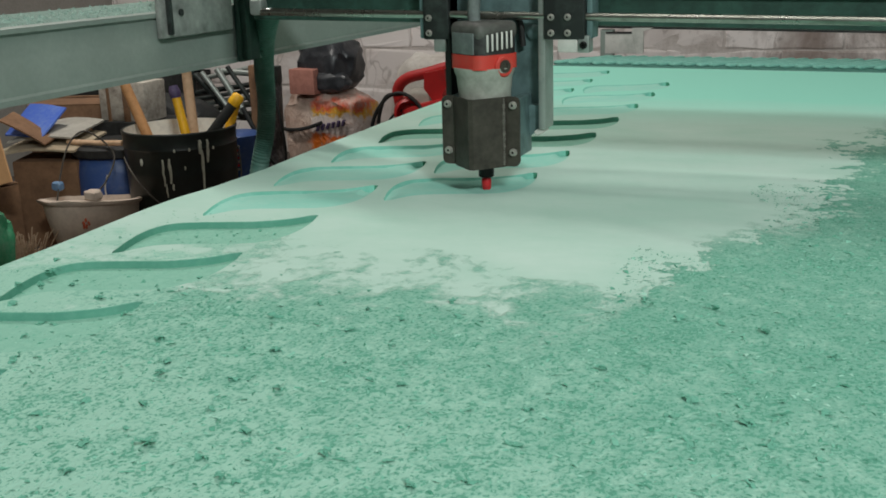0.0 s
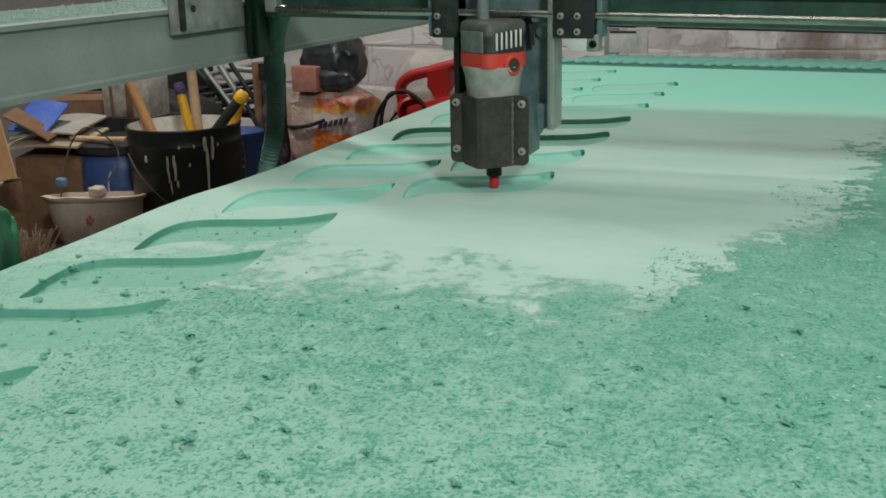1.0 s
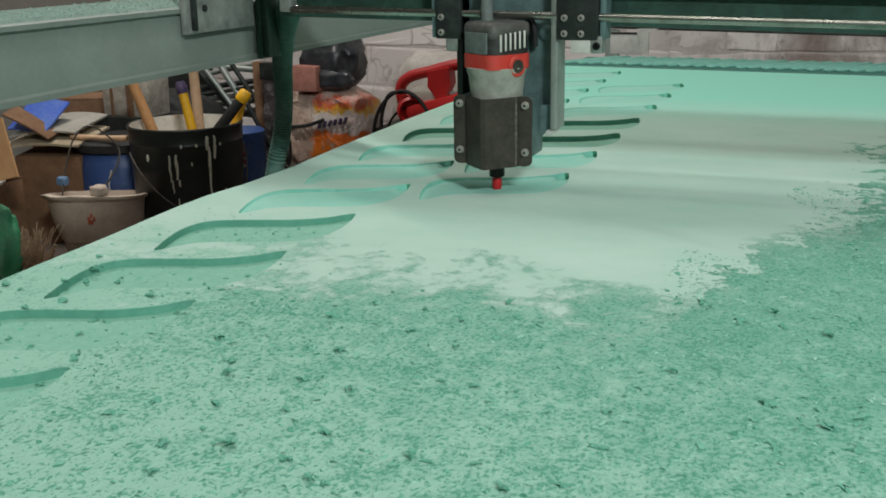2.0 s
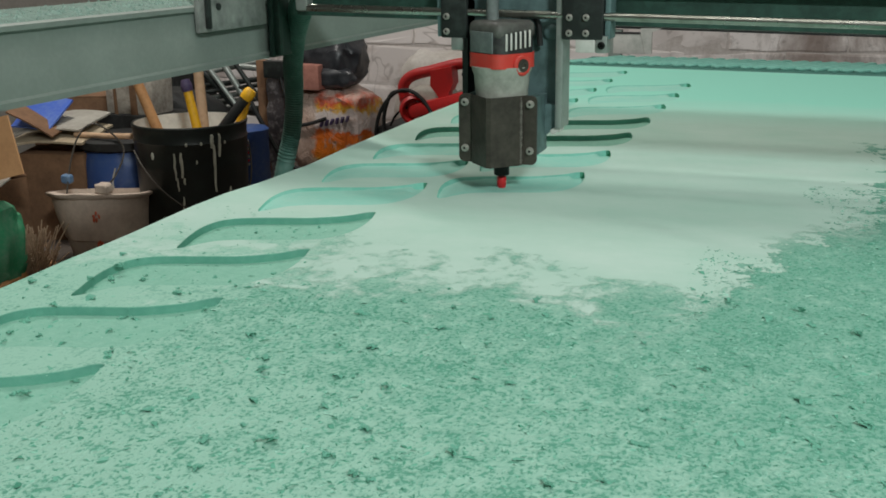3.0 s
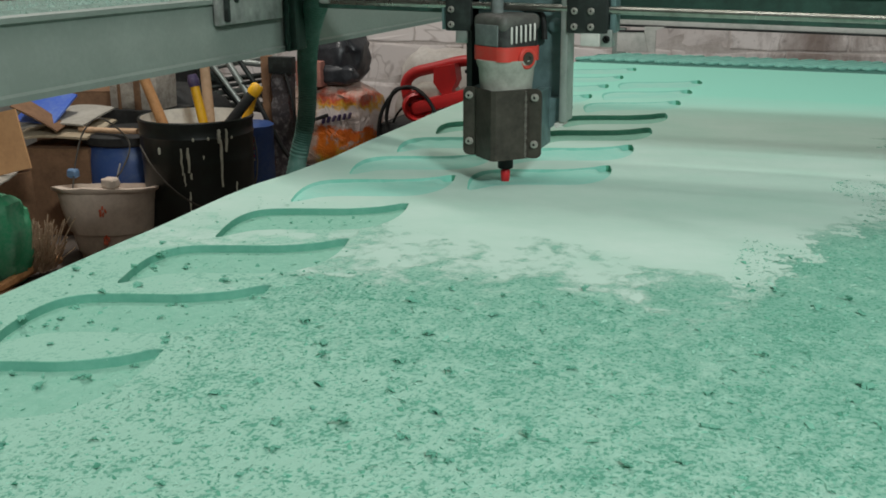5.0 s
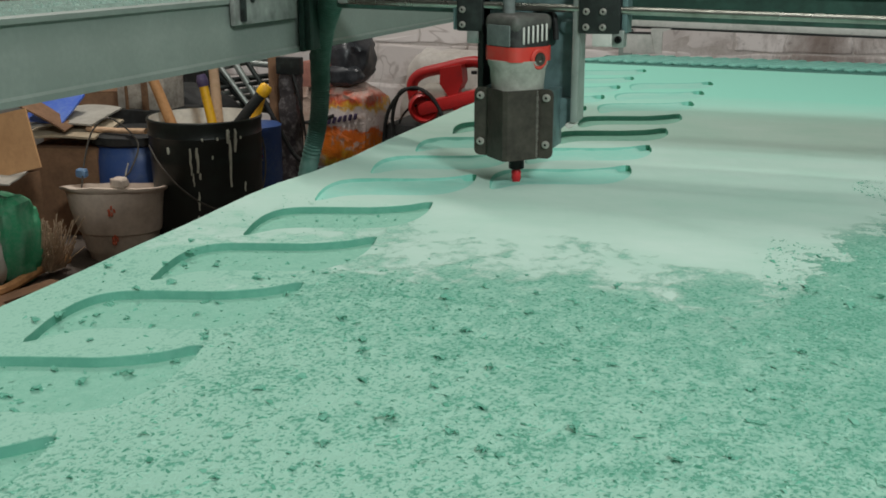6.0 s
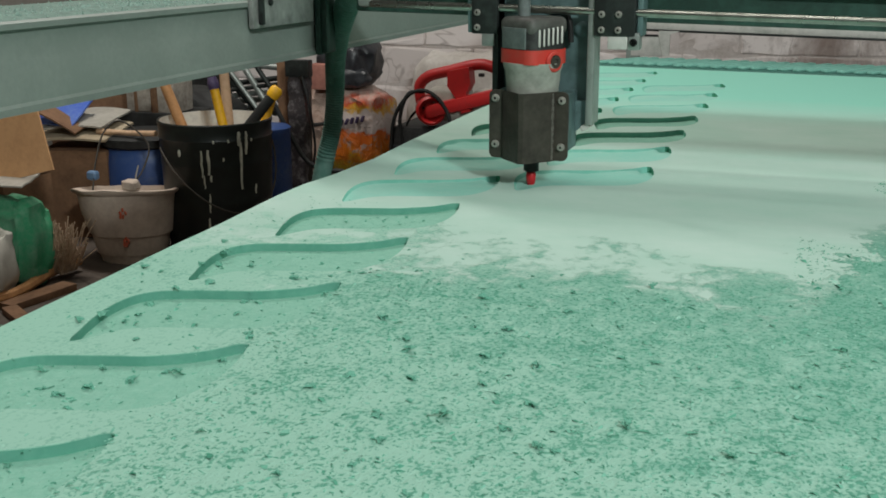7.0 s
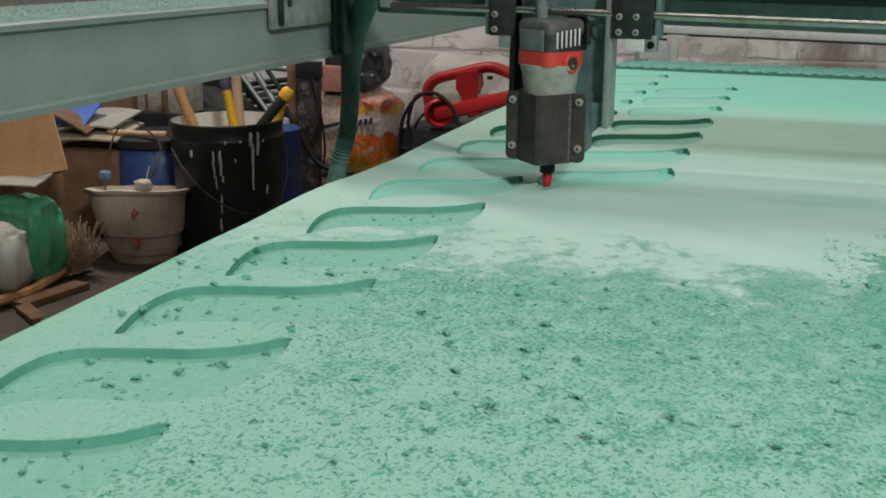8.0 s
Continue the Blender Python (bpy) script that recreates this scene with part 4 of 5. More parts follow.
def pipe_rack():
    root = thing("pipe_rack", pose(-1.42, 2.32, 0), "jumble of grey metal tubes and angle bars", "metal tubes")
    for k, (a, b, rad) in enumerate((((-0.12, 0, 0.365), (0.13, 0.0, 0.40), 0.009), ((-0.12, -0.02, 0.325), (0.13, -0.02, 0.362), 0.009), ((-0.13, 0.03, 0.285), (0.14, 0.03, 0.30), 0.009), ((-0.09, -0.03, 0.43), (0.05, -0.04, 0.30), 0.011), ((0.0, -0.035, 0.45), (0.10, -0.045, 0.31), 0.011), ((-0.02, 0.0, 0.44), (0.16, 0.0, 0.43), 0.010), ((-0.14, 0, 0.0), (-0.12, 0, 0.44), 0.012), ((0.14, 0.02, 0.0), (0.14, 0.02, 0.46), 0.012), ((-0.15, 0.05, 0.40), (0.12, 0.05, 0.455), 0.008), ((-0.13, -0.05, 0.345), (0.14, -0.04, 0.385), 0.007), ((-0.11, 0.02, 0.305), (0.13, 0.03, 0.335), 0.010), ((-0.05, -0.05, 0.44), (0.07, -0.05, 0.29), 0.009), ((0.05, -0.05, 0.46), (0.15, -0.06, 0.33), 0.008), ((-0.16, 0.04, 0.30), (0.15, 0.05, 0.27), 0.012))):
        part("tube", tube_along(bmesh.new(), [a, tuple((p + q) / 2 for p, q in zip(a, b)), b], rad, 10), M["alu" if k % 3 else "black_steel"], root)


def power_tool():
    """The red demolition tool on the floor behind the board, on a dark case."""
    case = thing("tool_case", pose(-0.80, 2.68, 0), "black tool case on the floor", "case")
    part("shell", cbox((0, 0, 0.11), (0.42, 0.24, 0.22), 0.02), M["rubber"], case)
    part("lid_line", cbox((0, 0, 0.15), (0.424, 0.244, 0.008), 0.002), M["blackbag"], case)
    part("latch", cbox((-0.08, -0.124, 0.15), (0.04, 0.01, 0.03), 0.003), M["raw_steel"], case)
    root = thing("power_tool", pose(-0.775, 2.62, 0.222), "red and grey hand power tool with a loop handle", "power tool")
    part("loop_handle", tube_along(bmesh.new(), smooth_line([(-0.145, 0, 0.075), (-0.15, 0, 0.13), (-0.115, 0, 0.165), (-0.04, 0, 0.185), (0.05, 0, 0.208), (0.10, 0, 0.205), (0.17, 0, 0.175), (0.19, 0, 0.12)], 8), 0.019, 14), M["red_tool"], root)
    part("bridge", lumpy(prism(bmesh.new(), [(-0.03, 0.19), (0.045, 0.205), (0.05, 0.15), (0.035, 0.12), (0.05, 0.06), (0.02, 0.05), (0.0, 0.10), (-0.03, 0.14)], -0.058, 0.0), 0.002, 30), M["red_tool"], root)
    part("motor_case", lumpy(bag_form((-0.035, 0.0, 0.075), (0.085, 0.04, 0.06), 1.0, 0.05, 0.6), 0.001, 20), M["pale"], root, "dusty grey motor case")
    part("front_case", bag_form((0.125, 0.0, 0.075), (0.09, 0.038, 0.055), 2.0, 0.05, 0.6), M["pale"], root)
    part("lower_body", cbox((0.03, -0.042, 0.086), (0.29, 0.05, 0.046), 0.016, rot(0, -15, 0)), M["red_tool"], root)
    bm = lathe(bmesh.new(), [(0.050, 0), (0.054, 0.012), (0.050, 0.05), (0.042, 0.058), (0.036, 0.05), (0.03, 0.03), (0.012, 0.034)], 32)
    bmesh.ops.rotate(bm, cent=(0, 0, 0), matrix=rot(90, 0, 20), verts=bm.verts)
    bmesh.ops.translate(bm, vec=(-0.105, -0.01, 0.056), verts=bm.verts)
    part("end_cap", bm, M["red_tool"], root, "round red end cap")
    part("trigger", cbox((0.075, -0.012, 0.176), (0.02, 0.012, 0.012), 0.004), M["rubber"], root)
    c = thing("cable_coil", pose(-0.925, 2.56, 0), "loose loop of black power cable", "cable")
    for k, pts in enumerate(([(-0.09, 0, 0.005), (-0.085, 0, 0.14), (-0.07, 0, 0.25), (-0.02, 0, 0.325), (0.04, 0, 0.345), (0.10, -0.005, 0.31), (0.135, -0.01, 0.24), (0.14, -0.01, 0.1)], [(-0.04, 0.0, 0.005), (-0.045, 0, 0.16), (-0.05, 0, 0.25), (-0.02, 0, 0.33), (0.03, 0.02, 0.34)], [(-0.07, 0.02, 0.005), (-0.04, 0.02, 0.20), (0.0, 0.02, 0.27), (0.06, 0.0, 0.29), (0.09, 0.02, 0.28)])):
        wire(c, "cable", pts, 0.0065 if k < 2 else 0.004, "rubber")


def small_heap():
    # broken carton pieces and board scraps on a low stack
    crate("carton", (-1.64, 1.78, 0), (0.20, 0.24, 0.25), 12, "card_dark", "dirty brown carton under board scraps", "carton")
    crate("carton", (-1.64, 1.42, 0), (0.16, 0.16, 0.23), -8, "card_dark", "dirty brown carton behind the sacks", "carton")
    flat_sheet("board_scrap", [(-1.76, 1.60, 0.268), (-1.50, 1.66, 0.285), (-1.56, 1.88, 0.30), (-1.80, 1.84, 0.29)], 0.006, "ply", "pale broken board lying on a carton", "board", 0.012, 2)
    flat_sheet("board_scrap", [(-1.74, 1.66, 0.300), (-1.54, 1.70, 0.315), (-1.58, 1.90, 0.335), (-1.76, 1.86, 0.33)], 0.005, "pale", "pale broken board lying on a carton", "board", 0.01, 5)
    flat_sheet("blue_board", [(-1.76, 1.68, 0.320), (-1.61, 1.66, 0.318), (-1.63, 1.80, 0.385), (-1.78, 1.82, 0.39)], 0.005, "blue_board", "faded blue board leaning over the scraps", "board", 0.004, 3)
    flat_sheet("carton_flap", [(-1.72, 1.62, 0.372), (-1.585, 1.64, 0.305), (-1.60, 1.70, 0.312), (-1.74, 1.70, 0.385)], 0.005, "card_dark", "torn dark carton flap", "cardboard", 0.004, 7)
    flat_sheet("cardboard_sheet", [(-1.60, 1.235, 0.226), (-1.339, 1.25, 0.296), (-1.385, 1.27, 0.432), (-1.64, 1.26, 0.372)], 0.005, "card", "clean brown cardboard sheet leaning on the sacks", "cardboard", 0.006, 9)
    flat_sheet("film_scrap", [(-1.62, 1.16, 0.235), (-1.38, 1.18, 0.262), (-1.40, 1.27, 0.275), (-1.62, 1.28, 0.25)], 0.004, "pale", "crumpled grey plastic film over the sacks", "plastic film", 0.01, 11)
    s = thing("white_carton", pose(-1.53, 1.98, 0), "stained white carton standing on a low crate", "carton")
    part("carton", lumpy(cbox((0, 0, 0.39), (0.17, 0.10, 0.12), 0.006), 0.004, 12), M["old_carton"], s)
    part("strap", cbox((0.015, -0.003, 0.39), (0.022, 0.104, 0.124), 0.002), M["card_dark"], s)
    part("strap", cbox((-0.05, -0.003, 0.39), (0.01, 0.104, 0.124), 0.002), M["card_dark"], s)
    part("crate", cbox((0, 0.02, 0.165), (0.24, 0.16, 0.33), 0.006), M["rubber"], s, "dark low crate")
    t = thing("tarpaulin", pose(-1.54, 2.16, 0), "dark crumpled tarpaulin heap", "tarpaulin")
    part("crumpled_sheet", bag_form((0, 0, 0.19), (0.19, 0.10, 0.20), 21.0, 0.18, 0.7, 30), M["rubber"], t)
    t = thing("tarpaulin", pose(-1.98, 2.50, 0), "dark crumpled tarpaulin heap", "tarpaulin")
    part("crumpled_sheet", bag_form((0, 0, 0.25), (0.34, 0.18, 0.25), 41.0, 0.2, 0.7, 56), M["rubber"], t)
    crate("carton", (-1.86, 2.12, 0), (0.26, 0.22, 0.36), 20, "card_dark", "dirty brown carton in the heap", "carton")
    crate("carton", (-1.72, 2.42, 0), (0.24, 0.20, 0.42), -12, "rubber", "black plastic crate in the heap", "crate")
    st = thing("wood_stick", pose(-1.45, 1.70, 0.297), "pale wooden stick lying on the drum's lid", "stick")
    part("stick", tube_along(bmesh.new(), [(-0.11, 0.01, 0.008), (0, 0, 0.010), (0.10, -0.012, 0.016)], 0.008, 10), M["wood_pale"], st)
    b = thing("paint_can", pose(-1.135, 1.935, 0), "blue can with a red and white label", "can")
    part("shell", lathe(bmesh.new(), [(0.06, 0), (0.062, 0.006), (0.062, 0.30), (0.064, 0.304), (0.056, 0.31)], 30), M["blue"], b)
    for k in range(7):
        a = radians(-62)
        part("label_bar", cbox((0.064 * math.cos(a), 0.064 * math.sin(a), 0.212 + 0.011 * k), (0.014, 0.004, 0.006), 0.001, rot(0, 0, 28)), M["red_tool" if k % 2 else "pale"], b)
    k = thing("brick", pose(-1.30, 2.66, 0.322), "pink brick lying on the printed sack", "brick")
    part("clay", lumpy(cbox((0, 0, 0.045), (0.10, 0.07, 0.09), 0.006), 0.002, 40), M["pink"], k)
    f = thing("straw_broom", pose(-1.40, 1.31, 0), "frayed straw broom head on the floor", "broom")
    r = random.Random(9)
    bm = bmesh.new()
    for _ in range(170):
        a = Vector((r.uniform(-0.03, 0.03), r.uniform(-0.03, 0.03), 0.02))
        b2 = a + Vector((r.uniform(-0.05, 0.07), r.uniform(-0.03, 0.03), r.uniform(0.05, 0.13)))
        tube_along(bm, [a, (a + b2) / 2 + Vector((r.uniform(-0.012, 0.012), 0, 0)), b2], 0.0016, 4)
    fz = part("bristles", bm, M["straw"], f)
    fz["kind"] = "stuff"
    wire(f, "broom_stick", [(0.0, 0.07, 0.028), (-0.01, -0.03, 0.024), (0.02, -0.18, 0.022), (0.0, -0.30, 0.022), (-0.02, -0.44, 0.022)], 0.013, "wood", "weathered stick", 5)
    for base, sz, yaw in (((-1.34, 1.15, 0), (0.05, 0.19, 0.018), -10), ((-1.29, 1.02, 0), (0.035, 0.12, 0.016), 58)):
        w = thing("wood_offcut", pose(*base, 0, 0, yaw), "dark dirty wooden offcut on the floor", "offcut", "wooden offcuts")
        part("offcut", lumpy(cbox((0, 0, sz[2] / 2), sz, 0.003), 0.002, 25), M["card_dark"], w)
    h = thing("covered_heap", pose(-0.86, 2.98, 0), "pale plastic sheet draped over a heap by the wall", "plastic sheet")
    part("sheet", bag_form((0, 0, 0.225), (0.24, 0.11, 0.225), 31.0, 0.12, 0.75, 56), M["plastic_white"], h)


def rear_frame():
    """The white rail and bracket at the machine's far end."""
    root = thing("rear_rail", pose(0, 2.61, 0), "white painted metal rail behind the table", "rail")
    part("rail", cbox((0.40, 0, 0.560), (1.28, 0.03, 0.022), 0.002, rot(0, 1.2, 0)), M["white_metal"], root)
    part("rail_lip", cbox((0.40, -0.012, 0.5455), (1.26, 0.012, 0.006), 0.001, rot(0, 1.2, 0)), M["black_steel"], root)
    br = part("bracket", cbox((-0.155, -0.006, 0.51), (0.10, 0.02, 0.066), 0.003), M["white_metal"], root)
    part("gusset", prism(bmesh.new(), [(-0.105, 0.478), (-0.085, 0.478), (-0.085, 0.545), (-0.055, 0.556), (-0.12, 0.556), (-0.12, 0.54)], -0.02, -0.008), M["white_metal"], br)
    # a dark strip laid on the bracket for the shade inside a slot
    part("slot_shade", cbox((-0.16, -0.014, 0.541), (0.085, 0.008, 0.006), 0.001), M["rubber"], br)
    for x in (-0.2, 1.0):
        part("leg", cbox((x, 0.0, 0.275), (0.04, 0.03, 0.55), 0.003), M["steel_green"], root)


paint_drum()
tool("shovel_handle", "plain wooden tool handle leaning in the drum", (-1.13, 1.66, 0.06), (-1.322, 1.68, 0.49), 0.0145, "wood")
tool("pick_tool", "yellow fibreglass tool handle leaning in the drum", (-1.055, 1.64, 0.10), (-1.140, 1.655, 0.468), 0.0125, "yellow", tip="print_ink", tip_from=0.945)
tool("wood_batten", "pale wooden batten standing in the drum", (-1.125, 1.72, 0.05), (-1.165, 1.75, 0.55), 0.0135, "wood_pale")
tool("hammer_handle", "black hammer handle with a yellow end in the drum", (-1.09, 1.66, 0.30), (-0.985, 1.72, 0.445), 0.014, "rubber", tip="yellow")
tool("yellow_grip", "amber tool grip leaning on the rim of the drum", (-1.06, 1.73, 0.28), (-1.03, 1.79, 0.44), 0.0125, "yellow")
mortar_pail()
drum_on_floor()
sacks()
stand()
pipe_rack()
power_tool()
small_heap()
rear_frame()


# ---- swarf on the board ----
def inside_leaf(x, y):
    for cx, cy in POCKETS:
        dx, dy = x - cx, y - cy
        if -0.145 < dx < 0.0 and -0.175 < dy < 0:
            far = np.interp(-dx, [0, 0.024, 0.056, 0.097, 0.126, 0.143], [0, -0.028, -0.045, -0.053, -0.063, -0.086])
            near = np.interp(-dx, [0, 0.018, 0.058, 0.098, 0.120, 0.134], [-0.108, -0.126, -0.140, -0.155, -0.171, -0.18])
            if near < dy < far:
                return True
    return False


def curl(r):
    """One to three thin torn flakes, creased and crumpled together, about a unit long."""
    bm = bmesh.new()
    core = bmesh.ops.create_icosphere(bm, subdivisions=2, radius=0.2)["verts"]
    seed = r.uniform(0, 90)
    lean = r.uniform(0.55, 1.1)
    for v in core:
        q = v.co * 5 + Vector((seed, 0, 0))
        v.co = Vector(((v.co.x + 0.17 * noise.noise(q)) * 1.25, (v.co.y + 0.17 * noise.noise(q.yzx)) * lean, (v.co.z + 0.2 * noise.noise(q.zxy * 1.7)) * 0.62))
    for piece in range(r.choice((1, 2, 2, 3))):
        n, m = 5, 4
        size = 1.0 if piece == 0 else r.uniform(0.4, 0.75)
        turn = Matrix.Rotation(r.uniform(0, 6.28), 3, "Z") @ Matrix.Rotation(r.uniform(-0.3, 0.3), 3, "X")
        shift = Vector((0, 0, 0)) if piece == 0 else Vector((r.uniform(-0.5, 0.5), r.uniform(-0.35, 0.35), r.uniform(0, 0.06)))
        fold = [r.uniform(-0.6, 0.6), r.uniform(0.4, 1.3) * r.choice((-1, 1, 1)), r.uniform(-1.0, 1.0), r.uniform(-0.6, 0.6)]
        a, p = -sum(fold) * 0.45, Vector((-0.5, 0, 0))
        skew = r.uniform(-0.25, 0.25)
        g = []
        for i in range(n):
            half = 0.30 * r.uniform(0.35, 1.15) * (0.5 if i in (0, n - 1) else 1)
            row = []
            for j in range(m):
                v = Vector((r.uniform(-0.13, 0.13), half * (2 * j / (m - 1) - 1) + skew * i / n + r.uniform(-0.12, 0.12), r.uniform(-0.09, 0.09)))
                row.append(bm.verts.new(turn @ ((p + v) * size) + shift))
            g.append(row)
            if i < n - 1:
                a += fold[i]
                p = p + 0.27 * Vector((math.cos(a), 0, -math.sin(a)))
        fs = []
        for i in range(n - 1):
            for j in range(m - 1):
                if (i in (0, n - 2)) and (j in (0, m - 2)) and r.random() < 0.45:
                    continue
                fs.append(bm.faces.new((g[i][j], g[i + 1][j], g[i + 1][j + 1], g[i][j + 1])))
        up = bmesh.ops.extrude_face_region(bm, geom=fs)
        bmesh.ops.translate(bm, vec=(0, 0, 0.05), verts=[v for v in up["geom"] if isinstance(v, bmesh.types.BMVert)])
    bmesh.ops.delete(bm, geom=[v for v in bm.verts if not v.link_faces], context="VERTS")
    bmesh.ops.recalc_face_normals(bm, faces=bm.faces)
    low = min(v.co.z for v in bm.verts)
    bmesh.ops.translate(bm, vec=(0, 0, -low), verts=bm.verts)
    return bm


# where the larger torn pieces lie: on the near board, to its right, and in the pockets
NEAR_PIECES = [(0.116, -0.133), (0.136, -0.178), (0.171, -0.124), (0.132, 0.001), (0.071, -0.071), (0.095, -0.185), (0.138, -0.242), (0.153, -0.272), (0.223, -0.194), (0.218, -0.235), (0.198, 0.041), (0.204, -0.01), (0.173, -0.066), (0.212, -0.13), (0.105, -0.109), (0.076, -0.214), (0.177, -0.23), (-0.012, -0.136), (-0.107, -0.037), (-0.167, 0.086), (-0.189, -0.015), (-0.044, -0.002), (-0.051, -0.23), (0.244, -0.252)]
SIDE_PIECES = [(0.287, -0.208), (0.287, -0.097), (0.38, -0.212), (0.469, -0.091), (0.514, -0.09), (0.531, -0.115), (0.479, -0.066), (0.409, 0.12), (0.444, 0.09), (0.467, 0.118), (0.563, 0.316), (0.559, 0.038), (0.41, -0.03), (0.534, 0.533), (0.387, -0.159), (0.408, 0.132)]
POCKET_PIECES = [(-0.149, -0.157), (-0.145, -0.135), (-0.137, -0.083), (-0.13, -0.109), (-0.125, -0.062), (-0.056, -0.081), (-0.065, -0.05), (-0.053, -0.048), (-0.01, -0.012), (-0.146, 0.01), (-0.147, 0.053), (-0.144, 0.038), (-0.113, 0.046), (-0.122, -0.235), (-0.074, -0.248), (-0.038, -0.208), (-0.028, -0.206), (-0.011, -0.175), (-0.085, -0.265), (-0.101, -0.258)]


def shavings():
    r = random.Random(21)
    shapes = [mesh_of(curl(r), M["flake"], "shaving") for _ in range(24)]
    spots = [(x, y, r.uniform(0.009, 0.0135)) for x, y in NEAR_PIECES + SIDE_PIECES] + [(x, y, r.uniform(0.008, 0.012)) for x, y in POCKET_PIECES]
    for _ in range(150):
        x, y = r.uniform(-0.2, 0.75), r.uniform(-0.5, 0.12)
        y += 0.25 * max(0, x - 0.25)
        spots.append((x, y, 0.0035 + 0.0055 * r.random() ** 2))
    for _ in range(40):
        cx, cy = POCKETS[r.randrange(1, 6)]
        spots.append((cx - r.uniform(0.01, 0.135), cy - r.uniform(0.05, 0.15), r.uniform(0.003, 0.007)))
    for x, y, s in spots:
        ob = new("shaving", shapes[r.randrange(24)])
        z = SHEET - (DEPTH if inside_leaf(x, y) else 0)
        ob.matrix_world = Matrix.Translation((x, y, z - 0.10 * s)) @ Euler((r.uniform(-0.1, 0.1), r.uniform(-0.1, 0.1), r.uniform(0, 6.28))).to_matrix().to_4x4() @ Matrix.Diagonal((s, s * 0.9, s * r.uniform(0.5, 0.85), 1))
        tagged(ob, "curled green foam shaving lying on the board", "shaving", "shavings on the board")


def crumbs(seed, count, small, big, label):
    """Folded slivers and grains of foam, thickest in drifts."""
    r = np.random.RandomState(seed)
    verts, faces = [], []

    def grain(x, y, z, s):
        a = r.uniform(0, 6.28)
        l, w, h = s * r.uniform(0.7, 1.6), s * r.uniform(0.25, 0.6), s * r.uniform(0.2, 0.6)
        ca, sa = math.cos(a), math.sin(a)
        b = len(verts)
        for u, v, q in ((-1, -0.6, 0), (0.2, -1, 0), (1, 0.3, 0), (-0.3, 1, 0), (r.uniform(-0.5, 0.5), r.uniform(-0.4, 0.4), 1)):
            u, v = u * l * r.uniform(0.4, 1.3), v * w * r.uniform(0.4, 1.3)
            verts.append((x + u * ca - v * sa, y + u * sa + v * ca, z - 0.0002 + q * h + (0.25 * h if u > 0.6 * l else 0)))
        faces.extend([(b, b + 1, b + 4), (b + 1, b + 2, b + 4), (b + 2, b + 3, b + 4), (b + 3, b, b + 4)])

    def sliver(x, y, z, s):
        a = r.uniform(0, 6.28)
        ca, sa = math.cos(a), math.sin(a)
        b = len(verts)
        lift = s * r.uniform(0.1, 0.6, 3) * (0.3, 1, r.uniform(0.1, 1))
        for i in range(3):
            half = s * r.uniform(0.15, 0.55) * (0.6 if i != 1 else 1)
            for side in (-1, 1):
                u, v = s * (i - 1) * r.uniform(0.6, 1.2), side * half + s * r.uniform(-0.15, 0.15)
                verts.append((x + u * ca - v * sa, y + u * sa + v * ca, z + lift[i] * r.uniform(0.3, 1.1)))
        faces.extend([(b, b + 1, b + 3), (b, b + 3, b + 2), (b + 2, b + 3, b + 5), (b + 2, b + 5, b + 4)])

    n = 0
    while n < count:
        x, y = r.uniform(-0.205, 0.95), r.uniform(-0.55, 0.62)
        edge = 0.05 + 0.05 * noise.noise((x * 9, y * 9, 0)) + (0.22 if x > 0.37 else 0) + (0.35 if x > 0.47 + 0.05 * noise.noise((y * 8, 0, 3)) else 0)
        if x < -0.02:
            edge = 0.3
        if y > edge:
            continue
        drift = 0.5 + 0.5 * noise.noise((x * 16, y * 16, 4)) + 0.4 * noise.noise((x * 55, y * 55, 8))
        if r.rand() > 0.12 + drift:
            continue
        deep = inside_leaf(x, y)
        if x < 0 and not deep and r.rand() > 0.12:
            continue
        if deep and r.rand() > 0.35:
            continue
        s = small + big * r.rand() ** 3
        (sliver if r.rand() < 0.45 else grain)(x, y, SHEET - (DEPTH if deep else 0), s)
        n += 1
    me = bpy.data.meshes.new("crumbs")
    me.from_pydata(verts, [], faces)
    me.materials.append(M["chip"])
    tagged(new("swarf_crumbs", me), label, "swarf", kind="stuff")


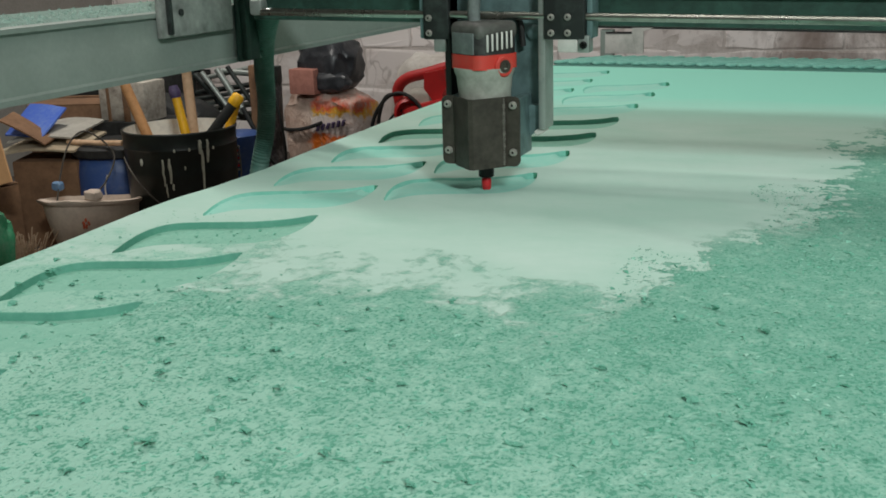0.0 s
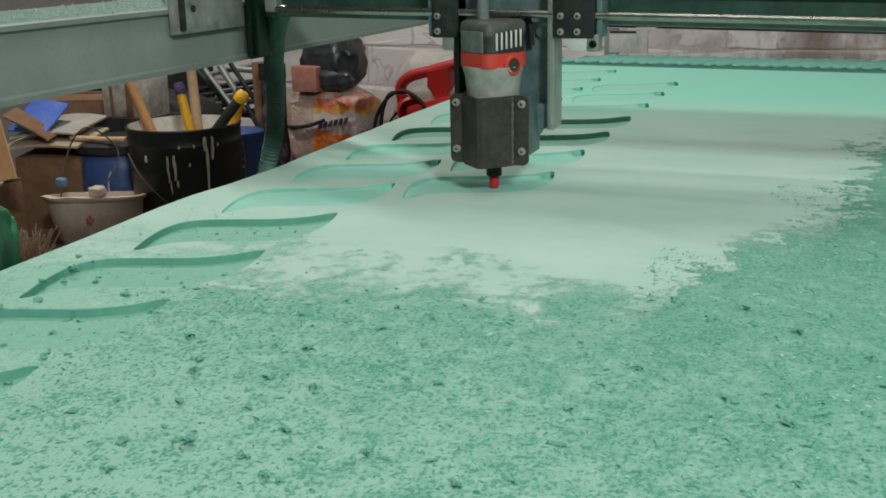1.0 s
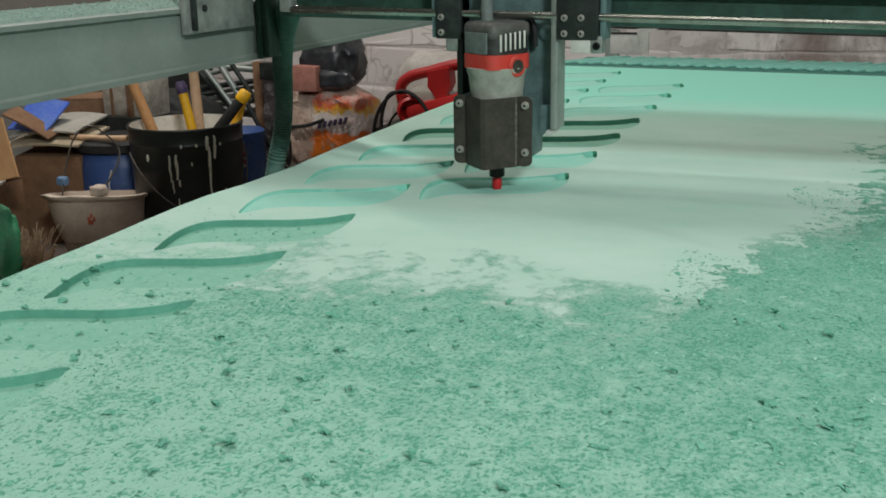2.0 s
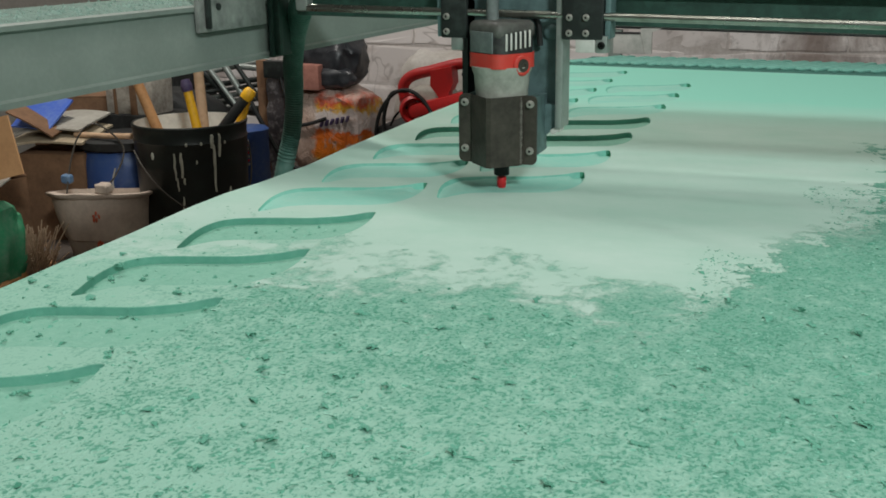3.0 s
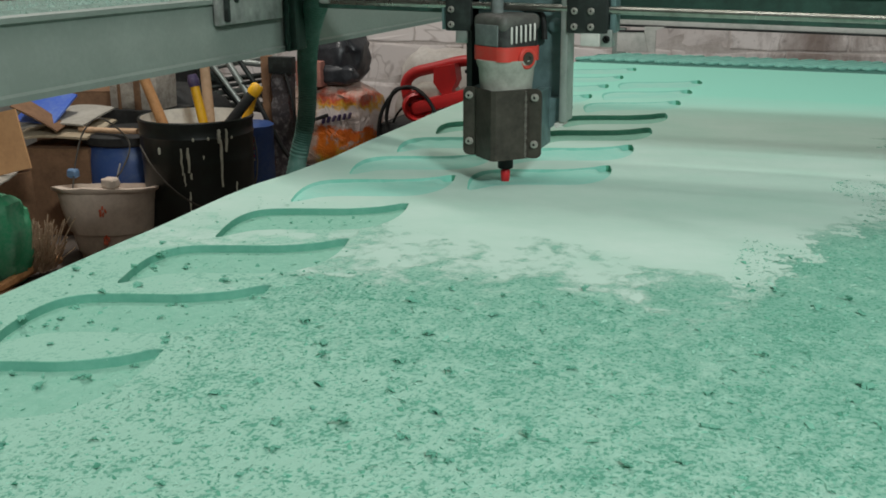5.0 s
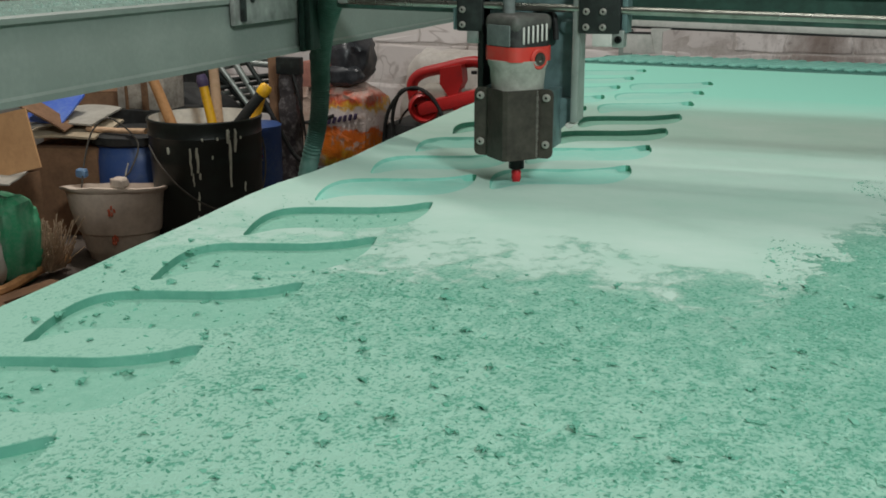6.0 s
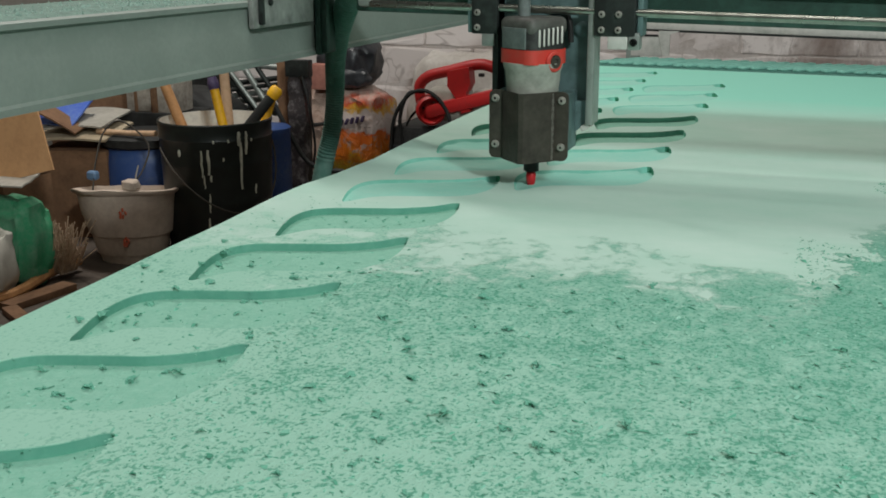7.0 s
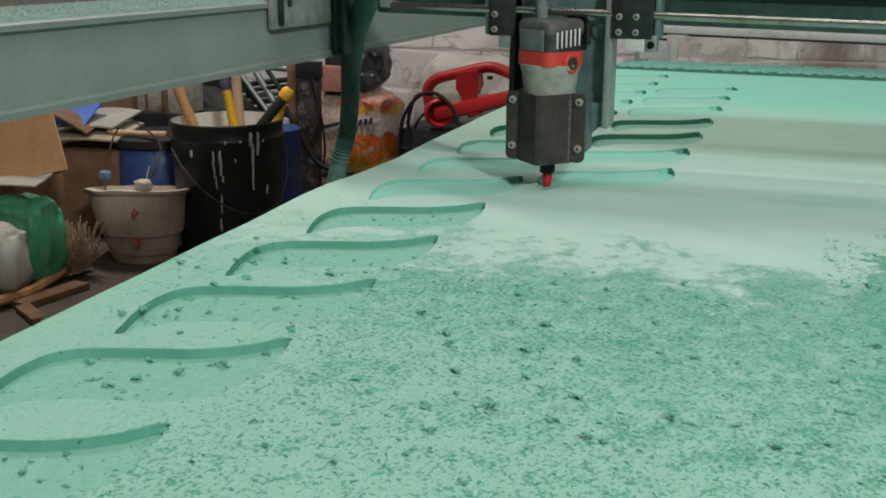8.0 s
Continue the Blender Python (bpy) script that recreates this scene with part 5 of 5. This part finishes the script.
def ledge_swarf():
    """Chips and dust heaped along the top of the beam beside the board."""
    r = np.random.RandomState(12)
    verts, faces = [], []
    for _ in range(5200):
        x, y = -0.396 - 0.15 * r.rand(), r.uniform(0.0, 1.1)
        size = 0.0012 + 0.0042 * r.rand() ** 3
        a, l, w, h = r.uniform(0, 6.28), size * r.uniform(0.7, 1.5), size * r.uniform(0.3, 0.8), size * r.uniform(0.4, 1.1)
        b = len(verts)
        for u, v, q in ((-1, -0.6, 0), (0.2, -1, 0), (1, 0.3, 0), (-0.3, 1, 0), (r.uniform(-0.5, 0.5), r.uniform(-0.4, 0.4), 1)):
            u, v = u * l * r.uniform(0.5, 1.2), v * w * r.uniform(0.5, 1.2)
            verts.append((x + u * math.cos(a) - v * math.sin(a), y + u * math.sin(a) + v * math.cos(a), (0.7345 if x < -0.41 else 0.7315) + q * h))
        faces.extend([(b, b + 1, b + 4), (b + 1, b + 2, b + 4), (b + 2, b + 3, b + 4), (b + 3, b, b + 4)])
    me = bpy.data.meshes.new("ledge_swarf")
    me.from_pydata(verts, [], faces)
    me.materials.append(M["ledge_dust"])
    tagged(new("ledge_swarf", me), "pale green foam chips heaped on the steel beam", "swarf", kind="stuff")


shavings()
ledge_swarf()
crumbs(5, 34000, 0.0008, 0.0018, "fine green foam crumbs strewn over the board")
crumbs(6, 3200, 0.0020, 0.0024, "torn green foam slivers strewn over the board")


# ---- what moves: the bridge creeps forward, the router slides along it ----
def motions():
    way = [(0, 0.140, 0.494), (0.5, 0.135, 0.491), (1, 0.128, 0.489), (1.5, 0.120, 0.488), (3, 0.096, 0.486), (3.5, 0.090, 0.483), (4, 0.083, 0.479), (4.5, 0.075, 0.475), (6, 0.057, 0.462), (6.5, 0.052, 0.457), (7, 0.048, 0.451), (7.5, 0.044, 0.446), (8, 0.042, 0.440)]
    walk(CARRIAGE, [(t, pose(x, y + 0.005, SHEET)) for t, x, y in way])
    walk(GANTRY, [(t, pose(0.083, y + 0.026, 0.7275)) for t, x, y in way])


motions()
